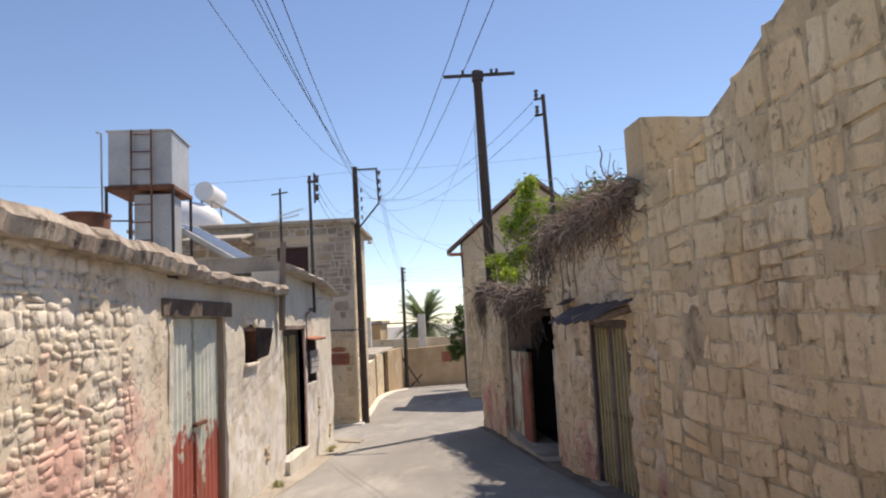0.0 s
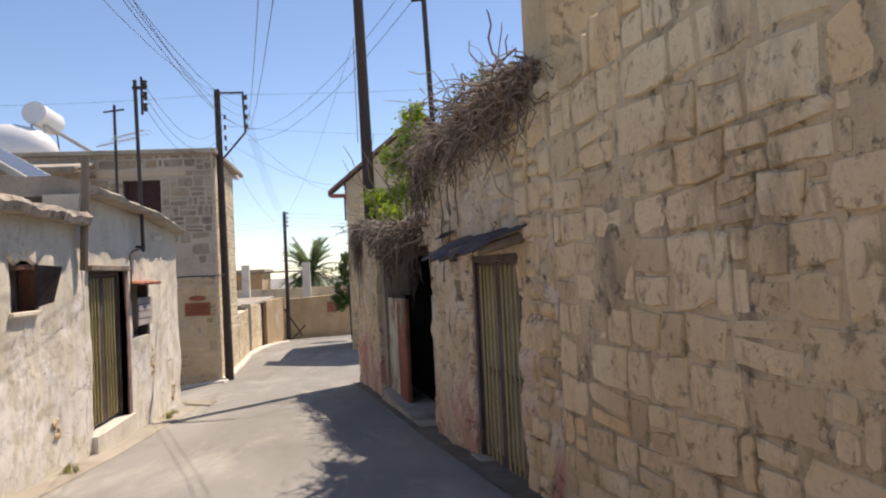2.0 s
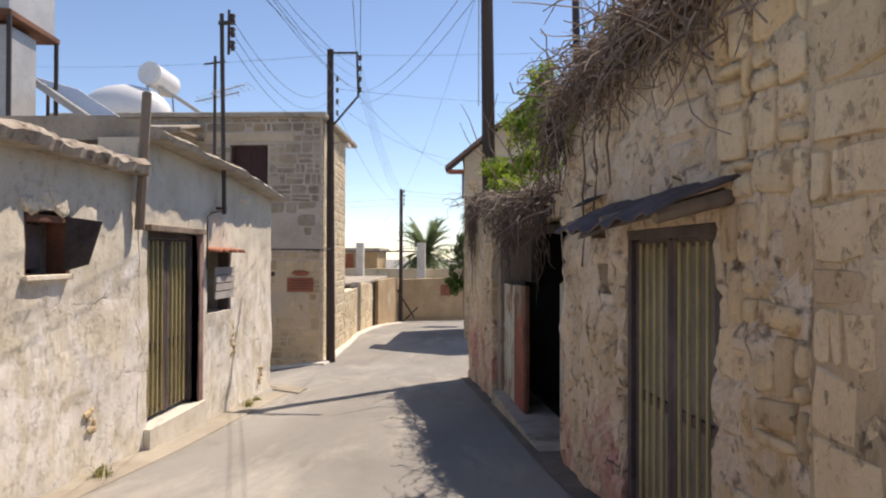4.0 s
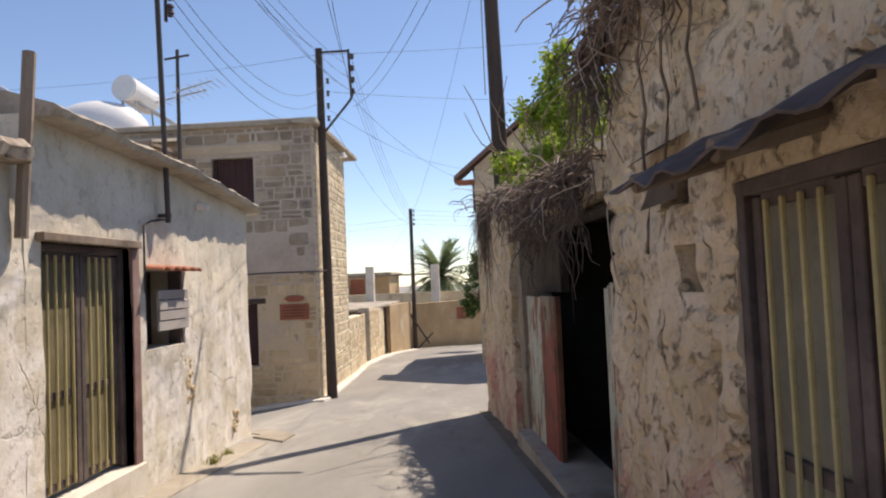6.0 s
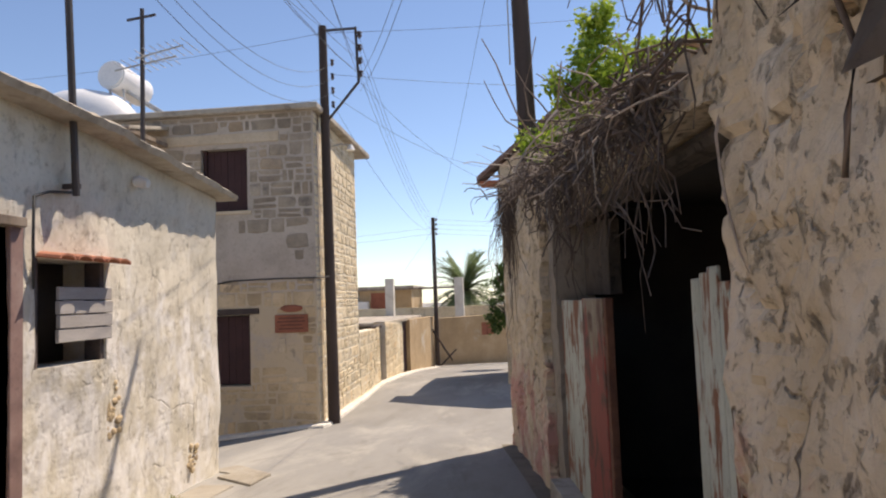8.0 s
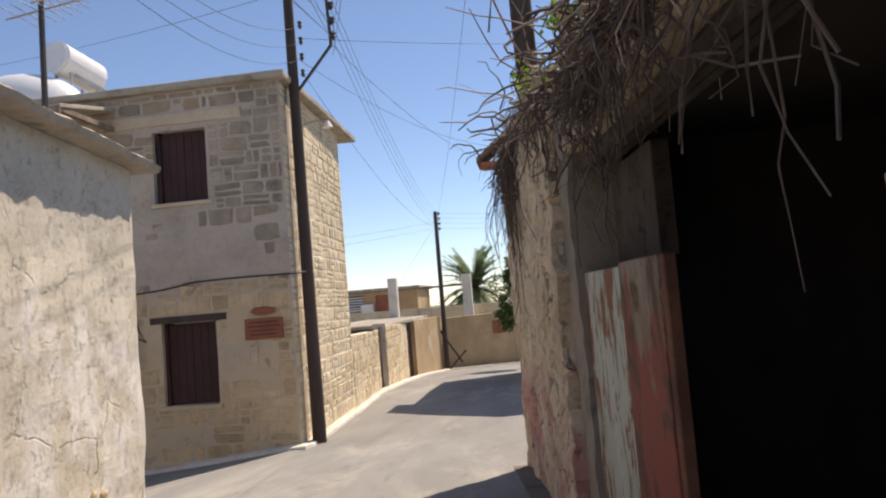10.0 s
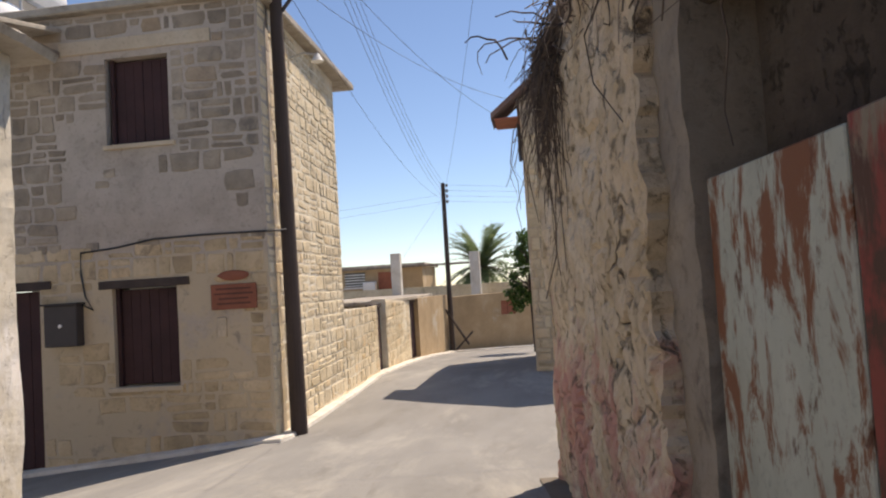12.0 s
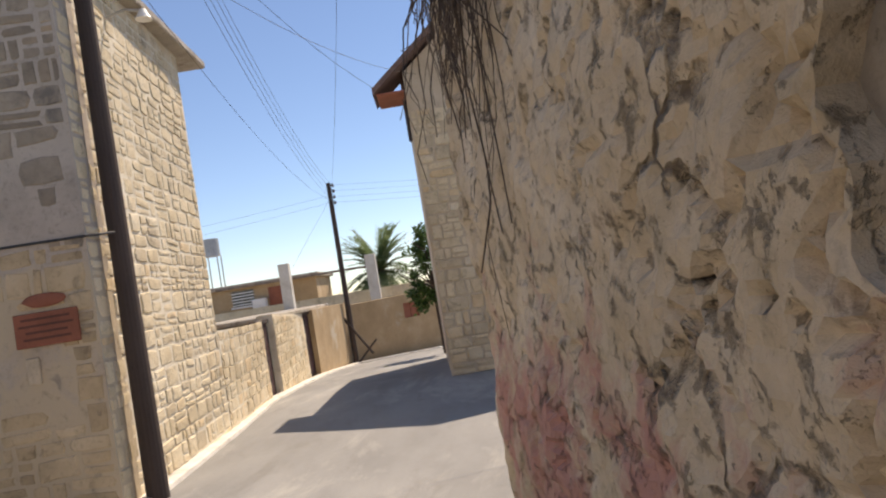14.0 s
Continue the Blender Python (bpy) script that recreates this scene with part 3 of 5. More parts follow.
def crumble(s, z):
    """Hollows, and crevices round half-bare stones where the render has fallen away."""
    p = Vector((s * 2.6, z * 3.0, 4.0))
    a = noise.noise(p) + 0.5 * noise.noise(p * 2.7)
    warp = Vector((noise.noise(p * 1.3), noise.noise(p * 1.3 + Vector((7, 3, 1))), 0)) * 0.35
    f = noise.voronoi(Vector((s * 2.7, z * 3.7, 1.5)) + warp)[0]
    bare = min(1.0, max(0.0, 0.45 + 1.5 * noise.noise(Vector((s * 0.8, z * 0.9, 2.0))) + 0.25 * (z - 1.9)))
    groove = max(0.0, 1 - (f[1] - f[0]) / (0.10 + 0.09 * abs(noise.noise(p * 2.1)))) * bare * max(0.0, min(1, 0.75 + 1.4 * noise.noise(p * 0.9)))
    chip = min(0.0, noise.noise(p * 4.3) + 0.42) * 0.06
    return 0.022 * a + 0.016 * bare * (0.5 - f[0]) - 0.062 * groove ** 0.8 + chip + 0.010 * noise.noise(p * 6) + 0.006 * noise.noise(p * 13)


def ragged_start(me, pl, s0, y_of):
    """Draws a wall's first columns to an uneven edge."""
    reach = 0.45
    for v in me.vertices:
        s = (v.co - pl.a).dot(pl.t)
        if s < s0 + reach:
            v.co += pl.t * (y_of(v.co.z) * (1 - (s - s0) / reach))
    return me


mid = new("wall_right_house", wall_mesh(RP, ry(7.5), ry(15.84), mid_top, 0.45, M_RENDER_R, (G, HOLE, NICHE, OP), 0.04, 0.06, scale=1.6, extra=crumble))
tagged(mid, "crumbling earth-rendered stone wall of an abandoned house", "wall", kind="structure")
end = new("wall_right_corner", ragged_start(wall_mesh(RP, ry(16.15), RP.len, mid_top, 0.45, M_RENDER_R, (), 0.034, 0.05, scale=1.5, extra=lambda s, z: crumble(s, z) + 0.055), RP, ry(16.15),
                                            lambda z: 0.05 * (z - 1.6) + 0.09 * noise.noise(Vector((z * 2.3, 0, 5))) + 0.06 * noise.noise(Vector((z * 7.0, 0, 8))) + 0.03 * noise.noise(Vector((z * 19.0, 0, 2)))))
tagged(end, "bulging rubble and earth render wall at the lane's bend", "wall", kind="structure")
cem = new("wall_right_jamb", wall_mesh(RP, ry(15.84), ry(16.6), mid_top, 0.42, M_CEMENT, (), 0.05, 0.03, scale=1.5, extra=lambda s, z: -0.035 + 0.012 * noise.noise(Vector((s * 5, z * 5, 1)))))
tagged(cem, "grey cement-rendered jamb beside the broken door", "wall", kind="structure")
REND = Plane((1.27, 19.57), (6.5, 20.2), (0, 1))
rend = new("wall_right_end", wall_mesh(REND, 0, 5.2, lambda s: 3.7, 0.4, M_RENDER_R, (), 0.3, 0.06))
tagged(rend, "rubble end wall of the abandoned house", "wall", kind="structure")


def flat_roof(name, pts, z, thick, mat, label):
    bm = bmesh.new()
    vs = [bm.verts.new((x, y, z)) for x, y in pts]
    f = bm.faces.new(vs)
    r = bmesh.ops.extrude_face_region(bm, geom=[f])
    bmesh.ops.translate(bm, vec=(0, 0, -thick), verts=[v for v in r["geom"] if isinstance(v, bmesh.types.BMVert)])
    bmesh.ops.recalc_face_normals(bm, faces=bm.faces)
    return solid(name, bm, mat, label, "roof", kind="structure")


# Unseen roofs, added to shut daylight out of the doorway.
flat_roof("roof_right_high", [(2.85, 7.95), (6.2, 8.4), (6.0, 11.7), (2.4, 11.5)], 4.2, 0.2, M_DUST, "unseen earth roof added over the abandoned house")
flat_roof("roof_right_low", [(2.4, 11.55), (6.2, 11.8), (6.2, 19.6), (1.5, 19.3)], 3.46, 0.09, M_DUST, "unseen earth roof added to keep the doorway dark")
# Added room shell: keeps stray light out, its shade painted near-black.
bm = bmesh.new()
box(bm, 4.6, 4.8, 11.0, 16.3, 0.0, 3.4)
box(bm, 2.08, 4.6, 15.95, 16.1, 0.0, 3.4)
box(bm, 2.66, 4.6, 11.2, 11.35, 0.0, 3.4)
solid("wall_room", bm, M_DARK, "added walls of the ruined room, near-black in place of shade", "wall", kind="structure")
solid("floor_room", boxm(2.0, 4.7, 11.0, 16.2, 0.3, 0.62), M_DARK, "added floor of the ruined room, near-black in place of shade", "floor", kind="structure")
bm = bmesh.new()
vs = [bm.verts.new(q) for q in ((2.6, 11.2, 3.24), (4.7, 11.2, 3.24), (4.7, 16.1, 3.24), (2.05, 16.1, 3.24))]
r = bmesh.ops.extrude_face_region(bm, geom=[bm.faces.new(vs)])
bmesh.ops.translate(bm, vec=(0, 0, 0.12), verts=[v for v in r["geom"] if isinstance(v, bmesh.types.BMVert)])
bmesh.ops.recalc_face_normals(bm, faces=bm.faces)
solid("ceiling_room", bm, M_DARK, "added ceiling of the ruined room, near-black in place of shade", "ceiling", kind="structure")

# ---- two-storey house ----
HP = Plane((-9.6, 22.7), (-2.7, 22.7), (0, -1))
HS = Plane((-2.7, 22.7), (-2.88, 27.2), (1, 0))


def hx(x):
    return x + 9.6


UW = (hx(-5.05), hx(-4.06), 4.36, 5.66)
LW = (hx(-5.09), hx(-4.09), 0.81, 2.24)
LDOOR = (hx(-7.45), hx(-6.25), -0.6, 2.3)
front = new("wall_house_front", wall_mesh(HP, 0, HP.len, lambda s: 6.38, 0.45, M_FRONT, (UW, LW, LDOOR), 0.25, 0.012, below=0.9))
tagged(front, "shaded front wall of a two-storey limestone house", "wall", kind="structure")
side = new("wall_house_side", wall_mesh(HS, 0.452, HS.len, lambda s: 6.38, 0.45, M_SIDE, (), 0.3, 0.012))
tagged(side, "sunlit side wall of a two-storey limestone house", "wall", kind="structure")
back = solid("wall_house_back", boxm(-9.6, -2.95, 26.9, 27.2, -1.5, 6.38), M_JOINT, "back wall of the stone house", "wall", kind="structure")
bm = bmesh.new()
vs = [bm.verts.new(p) for p in ((-9.9, 22.55, 6.36), (-2.55, 22.55, 6.36), (-2.62, 28.0, 6.36), (-9.9, 28.0, 6.36))]
f = bm.faces.new(vs)
r = bmesh.ops.extrude_face_region(bm, geom=[f])
bmesh.ops.translate(bm, vec=(0, 0, 0.13), verts=[v for v in r["geom"] if isinstance(v, bmesh.types.BMVert)])
bmesh.ops.bevel(bm, geom=bm.edges[:], offset=0.02, segments=1, affect="EDGES")
bmesh.ops.recalc_face_normals(bm, faces=bm.faces)
solid("roof_house", bm, M_CONC, "flat concrete roof slab with a projecting edge", "roof", kind="structure")

# ---- garden walls beyond the house ----
GW = Plane((-2.88, 27.2), (-3.165, 31.4), (1, 0))
gw1 = new("wall_garden", wall_mesh(GW, 0, GW.len, lambda s: 1.62 - 0.02 * s, 0.4, M_SIDE, (), 0.3, 0.02))
tagged(gw1, "low sunlit limestone garden wall", "wall", kind="structure")
GW2 = Plane((-3.3, 33.1), (-3.6, 38.55), (1, 0))
gw2 = new("wall_garden_gates", wall_mesh(GW2, 0, GW2.len, lambda s: 1.7 - 0.04 * s, 0.4, M_SIDE, (), 0.3, 0.02))
tagged(gw2, "sunlit limestone wall between two garden gates", "wall", kind="structure")
GW3 = Plane((-3.45, 39.6), (-2.95, 44.5), (1, 0))
gw3 = new("wall_ochre", wall_mesh(GW3, 0, GW3.len, lambda s: 1.55, 0.4, M_ORANGE, (), 0.4, 0.02))
tagged(gw3, "ochre plastered garden wall", "wall", kind="structure")
FW = Plane((-2.95, 44.55), (4.6, 49.6), (0, -1))
FWIN = (2.75, 3.55, 0.45, 1.1)
gw4 = new("wall_far", wall_mesh(FW, 0, FW.len, lambda s: 1.42 + 0.02 * s, 0.5, M_ORANGE, (FWIN,), 0.4, 0.03))
tagged(gw4, "low plastered stone wall closing the lane", "wall", kind="structure")
bm = boxm(-11.5, 3.0, 50.2, 50.7, -2.0, 1.95)
solid("wall_terrace", bm, M_ASHLAR, "stone terrace wall behind the lane", "wall", kind="structure")
bm = boxm(-6.4, -3.5, 33.2, 43.8, 1.52, 1.66, bevel=0.03)
solid("roof_shed", bm, M_CONC, "low flat roof behind the garden gates", "roof", kind="structure")
bm = boxm(-6.2, -4.6, 31.2, 43.6, -1.2, 1.5)
solid("wall_shed", bm, M_ORANGE, "ochre wall of a shed behind the gates", "wall", kind="structure")


# ---- gabled house at the bend ----
def gable_house():
    h = thing("gabled_house", "limestone house with a steep gabled roof at the lane's bend", "house", pose(0.92, 30.0, -0.15))
    w, dep, eave = 6.0, 7.5, 6.45
    ridge = 8.9
    bm = bmesh.new()
    prof = [(0, -0.8), (w, -0.8), (w, eave), (w / 2, ridge), (0, eave)]
    a = [bm.verts.new((x, 0, z)) for x, z in prof]
    b = [bm.verts.new((x - 0.06, dep, z)) for x, z in prof]
    bm.faces.new(a)
    bm.faces.new(b[::-1])
    for k in range(5):
        bm.faces.new((a[k], b[k], b[(k + 1) % 5], a[(k + 1) % 5]))
    bmesh.ops.recalc_face_normals(bm, faces=bm.faces)
    wl = part("wall", bm, h, "", M_JOINT)
    bpy.context.view_layer.update()
    gp = Plane((0.94, 30.0), (6.8, 30.0), (0, -1))
    stones(wl, gp, 0.0, 3.6, lambda s: -0.3, lambda s: 6.3 + min(s, 3) * 0.7, M_ASHLAR, (0.18, 0.34), (0.22, 0.55), 0.03, 0.03, seed=41, chunky=0.12, tilt=0.04)
    sl = (ridge - eave) / (w / 2)
    for x_e, y0, y1, left in ((-0.68, -0.35, 0.9, True), (-0.08, 0.9, dep + 0.3, True), (w + 0.6, -0.35, dep + 0.3, False)):
        bm = bmesh.new()
        x_r = w / 2
        z_e = eave + sl * (x_e if left else w - x_e) + 0.1
        pts = [(x_e, z_e), (x_r, ridge + 0.12), (x_r, ridge + 0.26), (x_e, z_e + 0.13)]
        a = [bm.verts.new((x, y0, z)) for x, z in pts]
        b = [bm.verts.new((x, y1, z)) for x, z in pts]
        bm.faces.new(a)
        bm.faces.new(b[::-1])
        for k in range(4):
            bm.faces.new((a[k], b[k], b[(k + 1) % 4], a[(k + 1) % 4]))
        bmesh.ops.recalc_face_normals(bm, faces=bm.faces)
        part("roof", bm, h, "weathered roof slope with a red-brown underside", M_ROOF)
    part("soffit", boxm(-0.6, -0.003, -0.3, 0.85, 5.97, 6.01), h, "red-brown boarded soffit", M_SIGN)
    part("gutter", rodm((-0.05, 0.1, 5.9), (-0.05, 0.1, 5.0), 0.04), h, "dark downpipe", M_BLACK)
    return h


gable_house()


# ---- left side: doors, windows, fittings ----
M_RUSTDOOR = surface("rust_streaked_pale_paint", (0.47, 0.50, 0.42), (0.36, 0.37, 0.30), (0.55, 0.575, 0.49), 0.7, 2.2, 24, 0.5, 0.006, (0.23, 0.09, 0.04), (0.49, 0.565), 5.5, (1, 1, 0.36), (0.13, 0.052, 0.027), (0.59, 0.67), 8.0)
M_REDLEAF = surface("red_paint_over_rusty_pale_paint", (0.24, 0.19, 0.13), (0.14, 0.075, 0.045), (0.36, 0.34, 0.27), 0.7, 3.0, 24, 0.5, 0.006, (0.27, 0.056, 0.04), (0.36, 0.44), 3.0, (1, 1, 0.5), (0.10, 0.045, 0.028), (0.50, 0.60), 5.0, stain_below=(1.5, 2.75))
M_BACKPANEL = surface("dusty_grey_green_panel", (0.25, 0.235, 0.18), (0.17, 0.16, 0.12), (0.32, 0.30, 0.24), 0.7, 2, 20, 0.3, 0.004)
# Doorway poles and infill: the recess's shade is put into this dark colour.
M_SHADE_EARTH = surface("shade_dark_earth_render", (0.085, 0.066, 0.05), (0.045, 0.035, 0.027), (0.13, 0.105, 0.08), 0.97, 1.6, 16, 1.0, 0.03, pits=0.6)
M_PLUM = surface("faded_plum_paint", (0.27, 0.17, 0.15), (0.18, 0.11, 0.10), (0.36, 0.26, 0.23), 0.8, 2.5, 24, 0.5, 0.005)
M_PLANK = surface("silvered_plank", (0.40, 0.37, 0.35), (0.28, 0.25, 0.23), (0.52, 0.49, 0.46), 0.9, 3, 40, 0.7, 0.006, stretch=(1, 0.15, 1))


def board(bm, s0, s1, z0, z1, d0, d1, pl, wob=0.0):
    m = pl.mat(0, 0)
    sgn = 1 if (m.to_3x3() @ Vector((1, 0, 0))).dot(pl.t) > 0 else -1
    a, b = sorted((sgn * s0, sgn * s1))
    box(bm, a, b, d0, d1, z0, z1, min(0.006, abs(d1 - d0) * 0.2), m)


def bmb(*a):
    bm = bmesh.new()
    board(bm, *a)
    return bm


def corrugated_door():
    d = thing("door_1", "closed corrugated double door with peeling white and red paint", "door", LP.mat(20.3, 0.9), kind="structure")
    inv = d.matrix_world.inverted()

    def p(name, bm, mat, par=d, label=""):
        bm.transform(inv)
        return part(name, bm, par, label, mat)

    for k, (a, b) in enumerate(((19.5, 20.28), (20.31, 21.1))):
        n = 24
        vs, fs = [], []
        for i in range(n + 1):
            s = a + (b - a) * i / n
            off = -0.10 + 0.008 * math.sin(i * 1.57)
            for z in (0.98 if k == 0 else 0.93, 1.7, 2.4, 3.24):
                vs.append(LP.at(s, z, off + 0.006 * noise.noise(Vector((s * 3, z * 2, 1)))))
            for z in (0.98, 1.7, 2.4, 3.24):
                vs.append(LP.at(s, z, off - 0.03))
        for i in range(n):
            for j in range(3):
                fs.append((i * 8 + j, (i + 1) * 8 + j, (i + 1) * 8 + j + 1, i * 8 + j + 1))
                fs.append((i * 8 + 4 + j, i * 8 + 5 + j, (i + 1) * 8 + 5 + j, (i + 1) * 8 + 4 + j))
        bm = bmesh.new()
        bm.from_mesh(mesh_of("door_leaf", vs, fs, M_REDPAINT))
        leaf = p("door_leaf", bm, M_REDPAINT)
    p("door_frame", bmb(19.44, 19.5, 0.9, 3.26, -0.18, -0.04, LP), M_WOOD)
    p("door_frame", bmb(21.1, 21.16, 0.9, 3.26, -0.18, -0.04, LP), M_WOOD)
    p("lintel", bmb(19.2, 21.35, 3.26, 3.44, -0.3, 0.02, LP), M_ROOT, label="dark cracked timber lintel")
    p("centre_strip", bmb(20.28, 20.32, 0.95, 3.24, -0.10, -0.075, LP), M_REDPAINT)
    p("latch", bmb(20.2, 20.55, 2.02, 2.07, -0.09, -0.04, LP), M_RUST, label="rusty iron hasp")


corrugated_door()


def hole_window():
    w = thing("window_1", "small unglazed window with a dark rusted sheet shutter", "window", LP.mat(22.3, 2.7), kind="structure")
    inv = w.matrix_world.inverted()

    def p(name, bm, mat, label=""):
        bm.transform(inv)
        part(name, bm, w, label, mat)

    for q in ((21.93, 21.98, 2.62, 3.12), (22.53, 22.58, 2.62, 3.12)):
        p("window_frame", bmb(*q, -0.2, -0.02, LP), M_RUST)
    p("window_frame", bmb(21.98, 22.53, 3.06, 3.12, -0.2, -0.02, LP), M_RUST)
    p("shutter", bmb(21.99, 22.42, 2.66, 3.05, -0.2, -0.17, LP), M_TIN)
    bm = bmesh.new()
    vs = [bm.verts.new(LP.at(*q)) for q in ((22.50, 2.64, -0.02), (22.62, 2.70, 0.14), (22.80, 3.09, 0.17), (22.53, 3.12, -0.02))]
    bm.faces.new(vs)
    bmesh.ops.solidify(bm, geom=bm.faces[:], thickness=0.015)
    p("shutter_leaf", bm, M_TIN, "bent dark sheet standing ajar")
    p("sill", bmb(21.9, 22.56, 2.575, 2.62, -0.2, 0.04, LP), M_RUBBLE, "broken pale stone sill")
    # Near-black sheet across the opening, standing in for the shade behind it.
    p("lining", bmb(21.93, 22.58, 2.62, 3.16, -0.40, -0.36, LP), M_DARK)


hole_window()
# broken-out patch over the small window
bm = bmesh.new()
for k in range(26):
    rng = random.Random(k)
    g = bmesh.ops.create_icosphere(bm, subdivisions=1, radius=rng.uniform(0.035, 0.075))
    u = rng.random()
    c = LP.at(21.95 + 0.55 * u, 3.17 + 0.2 * rng.random() * (1 - abs(u - 0.5) * 1.6), -0.01)
    for v in g["verts"]:
        v.co = c + Vector((v.co.x * 0.6, v.co.y * rng.uniform(0.8, 1.3), v.co.z))
tagged(part("exposed_rubble", bm, wall_a, "pale rubble showing through broken render", M_RUBBLE))

# patches of bare stone low on the corner house
for y, z, w, hgt, n in ((14.82, 1.55, 0.10, 0.24, 22), (16.6, 0.72, 0.13, 0.16, 16), (10.9, 1.25, 0.09, 0.1, 9)):
    bm = bmesh.new()
    rng = random.Random(int(y * 10))
    for k in range(n):
        g = bmesh.ops.create_icosphere(bm, subdivisions=1, radius=rng.uniform(0.025, 0.055))
        c = LP.at(y + Y + w * rng.uniform(-1, 1), z + hgt * rng.uniform(-1, 1), 0.004 - 0.072 * max(0.0, y - 14.7))
        for v in g["verts"]:
            v.co = c + Vector((v.co.x * 0.45, v.co.y * rng.uniform(0.8, 1.4), v.co.z * 0.8))
    part("exposed_rubble", bm, wall_b if y > 12 else wall_a, "ochre rubble showing through broken render", M_TANSTONE)

# timber post against the wall
bm = bmesh.new()
rod(bm, LP.at(23.72, 3.05, 0.07), LP.at(23.8, 4.5, 0.1), 0.055, 0.05, 7)
for v in bm.verts:
    v.co += Vector((0.01, 0.01, 0)) * noise.noise(v.co * 7)
solid("timber_post", bm, M_WOOD, "grey weathered timber post fixed to the wall", "post")


def glazed_door(name, pl, a, b, z0, z1, frame_m, bar_m, back_m, label, bars, depth, rails):
    d = thing(name, label, "door", pl.mat((a + b) / 2, z0), kind="structure")
    inv = d.matrix_world.inverted()

    def p(nm, bm, mat, par=d, lb=""):
        bm.transform(inv)
        return part(nm, bm, par, lb, mat)

    p("door_frame", bmb(a, a + 0.07, z0, z1, depth - 0.06, depth + 0.05, pl), frame_m)
    p("door_frame", bmb(b - 0.07, b, z0, z1, depth - 0.06, depth + 0.05, pl), frame_m)
    p("door_frame", bmb(a + 0.07, b - 0.07, z1 - 0.07, z1, depth - 0.06, depth + 0.05, pl), frame_m)
    mid_ = (a + b) / 2
    for s0, s1 in ((a + 0.075, mid_ - 0.005), (mid_ + 0.005, b - 0.075)):
        leaf = p("door_leaf", bmb(s0, s1, z0 + 0.02, z1 - 0.075, depth - 0.035, depth - 0.02, pl), back_m)
        for q0, q1 in ((s0, s0 + 0.07), (s1 - 0.07, s1)):
            p("stile", bmb(q0, q1, z0 + 0.02, z1 - 0.08, depth - 0.02, depth + 0.015, pl), frame_m, leaf)
        for z in rails:
            p("rail", bmb(s0 + 0.07, s1 - 0.07, z, z + 0.07, depth - 0.019, depth + 0.008, pl), frame_m, leaf)
        for k in range(bars):
            c = s0 + 0.07 + (s1 - s0 - 0.14) * (k + 0.5) / bars
            p("bar", bmb(c - 0.011, c + 0.011, z0 + 0.05, z1 - 0.1, depth + 0.009, depth + 0.033, pl), bar_m, leaf)
    return d, p


d2, p = glazed_door("door_2", LP, 24.08, 25.48, 0.92, 3.05, M_TIN, M_YELLOW, M_OLIVE, "closed olive metal double door with upright bars", 4, -0.12, (0.96, 1.72, 2.9))
p("doorstep", bmb(24.0, 25.62, 0.56, 0.90, -0.3, 0.07, LP), M_KERB, lb="pale cement doorstep")
p("lintel", bmb(24.0, 25.6, 3.05, 3.12, -0.2, 0.07, LP), M_WOOD)
p("door_jamb", bmb(25.48, 25.62, 0.78, 3.05, -0.25, 0.025, LP), M_PLUM, lb="faded plum-painted jamb")
d3, p = glazed_door("door_3", RP, G[0], G[1], 0.85, 2.98, M_TIN, M_YELLOW, M_BACKPANEL, "closed dark double gate with faded yellow upright bars", 4, -0.08, (0.9, 1.75, 2.85))
p("sill", bmb(G[0] - 0.1, G[1] + 0.1, 0.5, 0.87, -0.3, 0.06, RP), M_CONC)


def plank_window():
    w = thing("window_2", "small window half closed by silvered planks under a tile ledge", "window", LP.mat(26.2, 2.0), kind="structure")
    inv = w.matrix_world.inverted()

    def p(name, bm, mat, label=""):
        bm.transform(inv)
        part(name, bm, w, label, mat)

    for k in range(4):
        p("plank", bmb(25.98 + 0.01 * (k % 2), 26.72, 2.18 + k * 0.112, 2.285 + k * 0.112, 0.02, 0.05 + 0.006 * (k % 3), LP), M_PLANK)
    for k in range(5):
        a = 25.78 + k * 0.2
        bm = bmesh.new()
        vs, fs = [], []
        for i in range(7):
            an = math.pi * i / 6
            vs += [LP.at(a + 0.1 - 0.1 * math.cos(an), 2.87 + 0.04 * math.sin(an), -0.1), LP.at(a + 0.1 - 0.1 * math.cos(an), 2.83 + 0.04 * math.sin(an), 0.2 + 0.02 * (k % 2))]
        fs = [(2 * i, 2 * i + 1, 2 * i + 3, 2 * i + 2) for i in range(6)]
        bm.from_mesh(mesh_of("tile", vs, fs, M_TILE))
        bmesh.ops.solidify(bm, geom=bm.faces[:], thickness=0.015)
        p("roof_tile", bm, M_TILE)
    p("window_frame", bmb(25.75, 25.81, 2.0, 2.84, -0.15, 0.0, LP), M_TIN)
    p("window_frame", bmb(26.62, 26.68, 2.0, 2.84, -0.15, 0.0, LP), M_TIN)
    # Near-black sheet behind the planks in place of unlit depth.
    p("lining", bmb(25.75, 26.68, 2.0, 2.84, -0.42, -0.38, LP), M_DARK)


plank_window()


def insulator(bm, p, r=0.045):
    p = Vector(p)
    for k, rr in enumerate((0.6, 1.0, 0.7, 1.0)):
        rod(bm, p + Vector((0, 0, 0.035 * k)), p + Vector((0, 0, 0.035 * k + 0.025)), r * rr, r * rr * 0.8, 8)


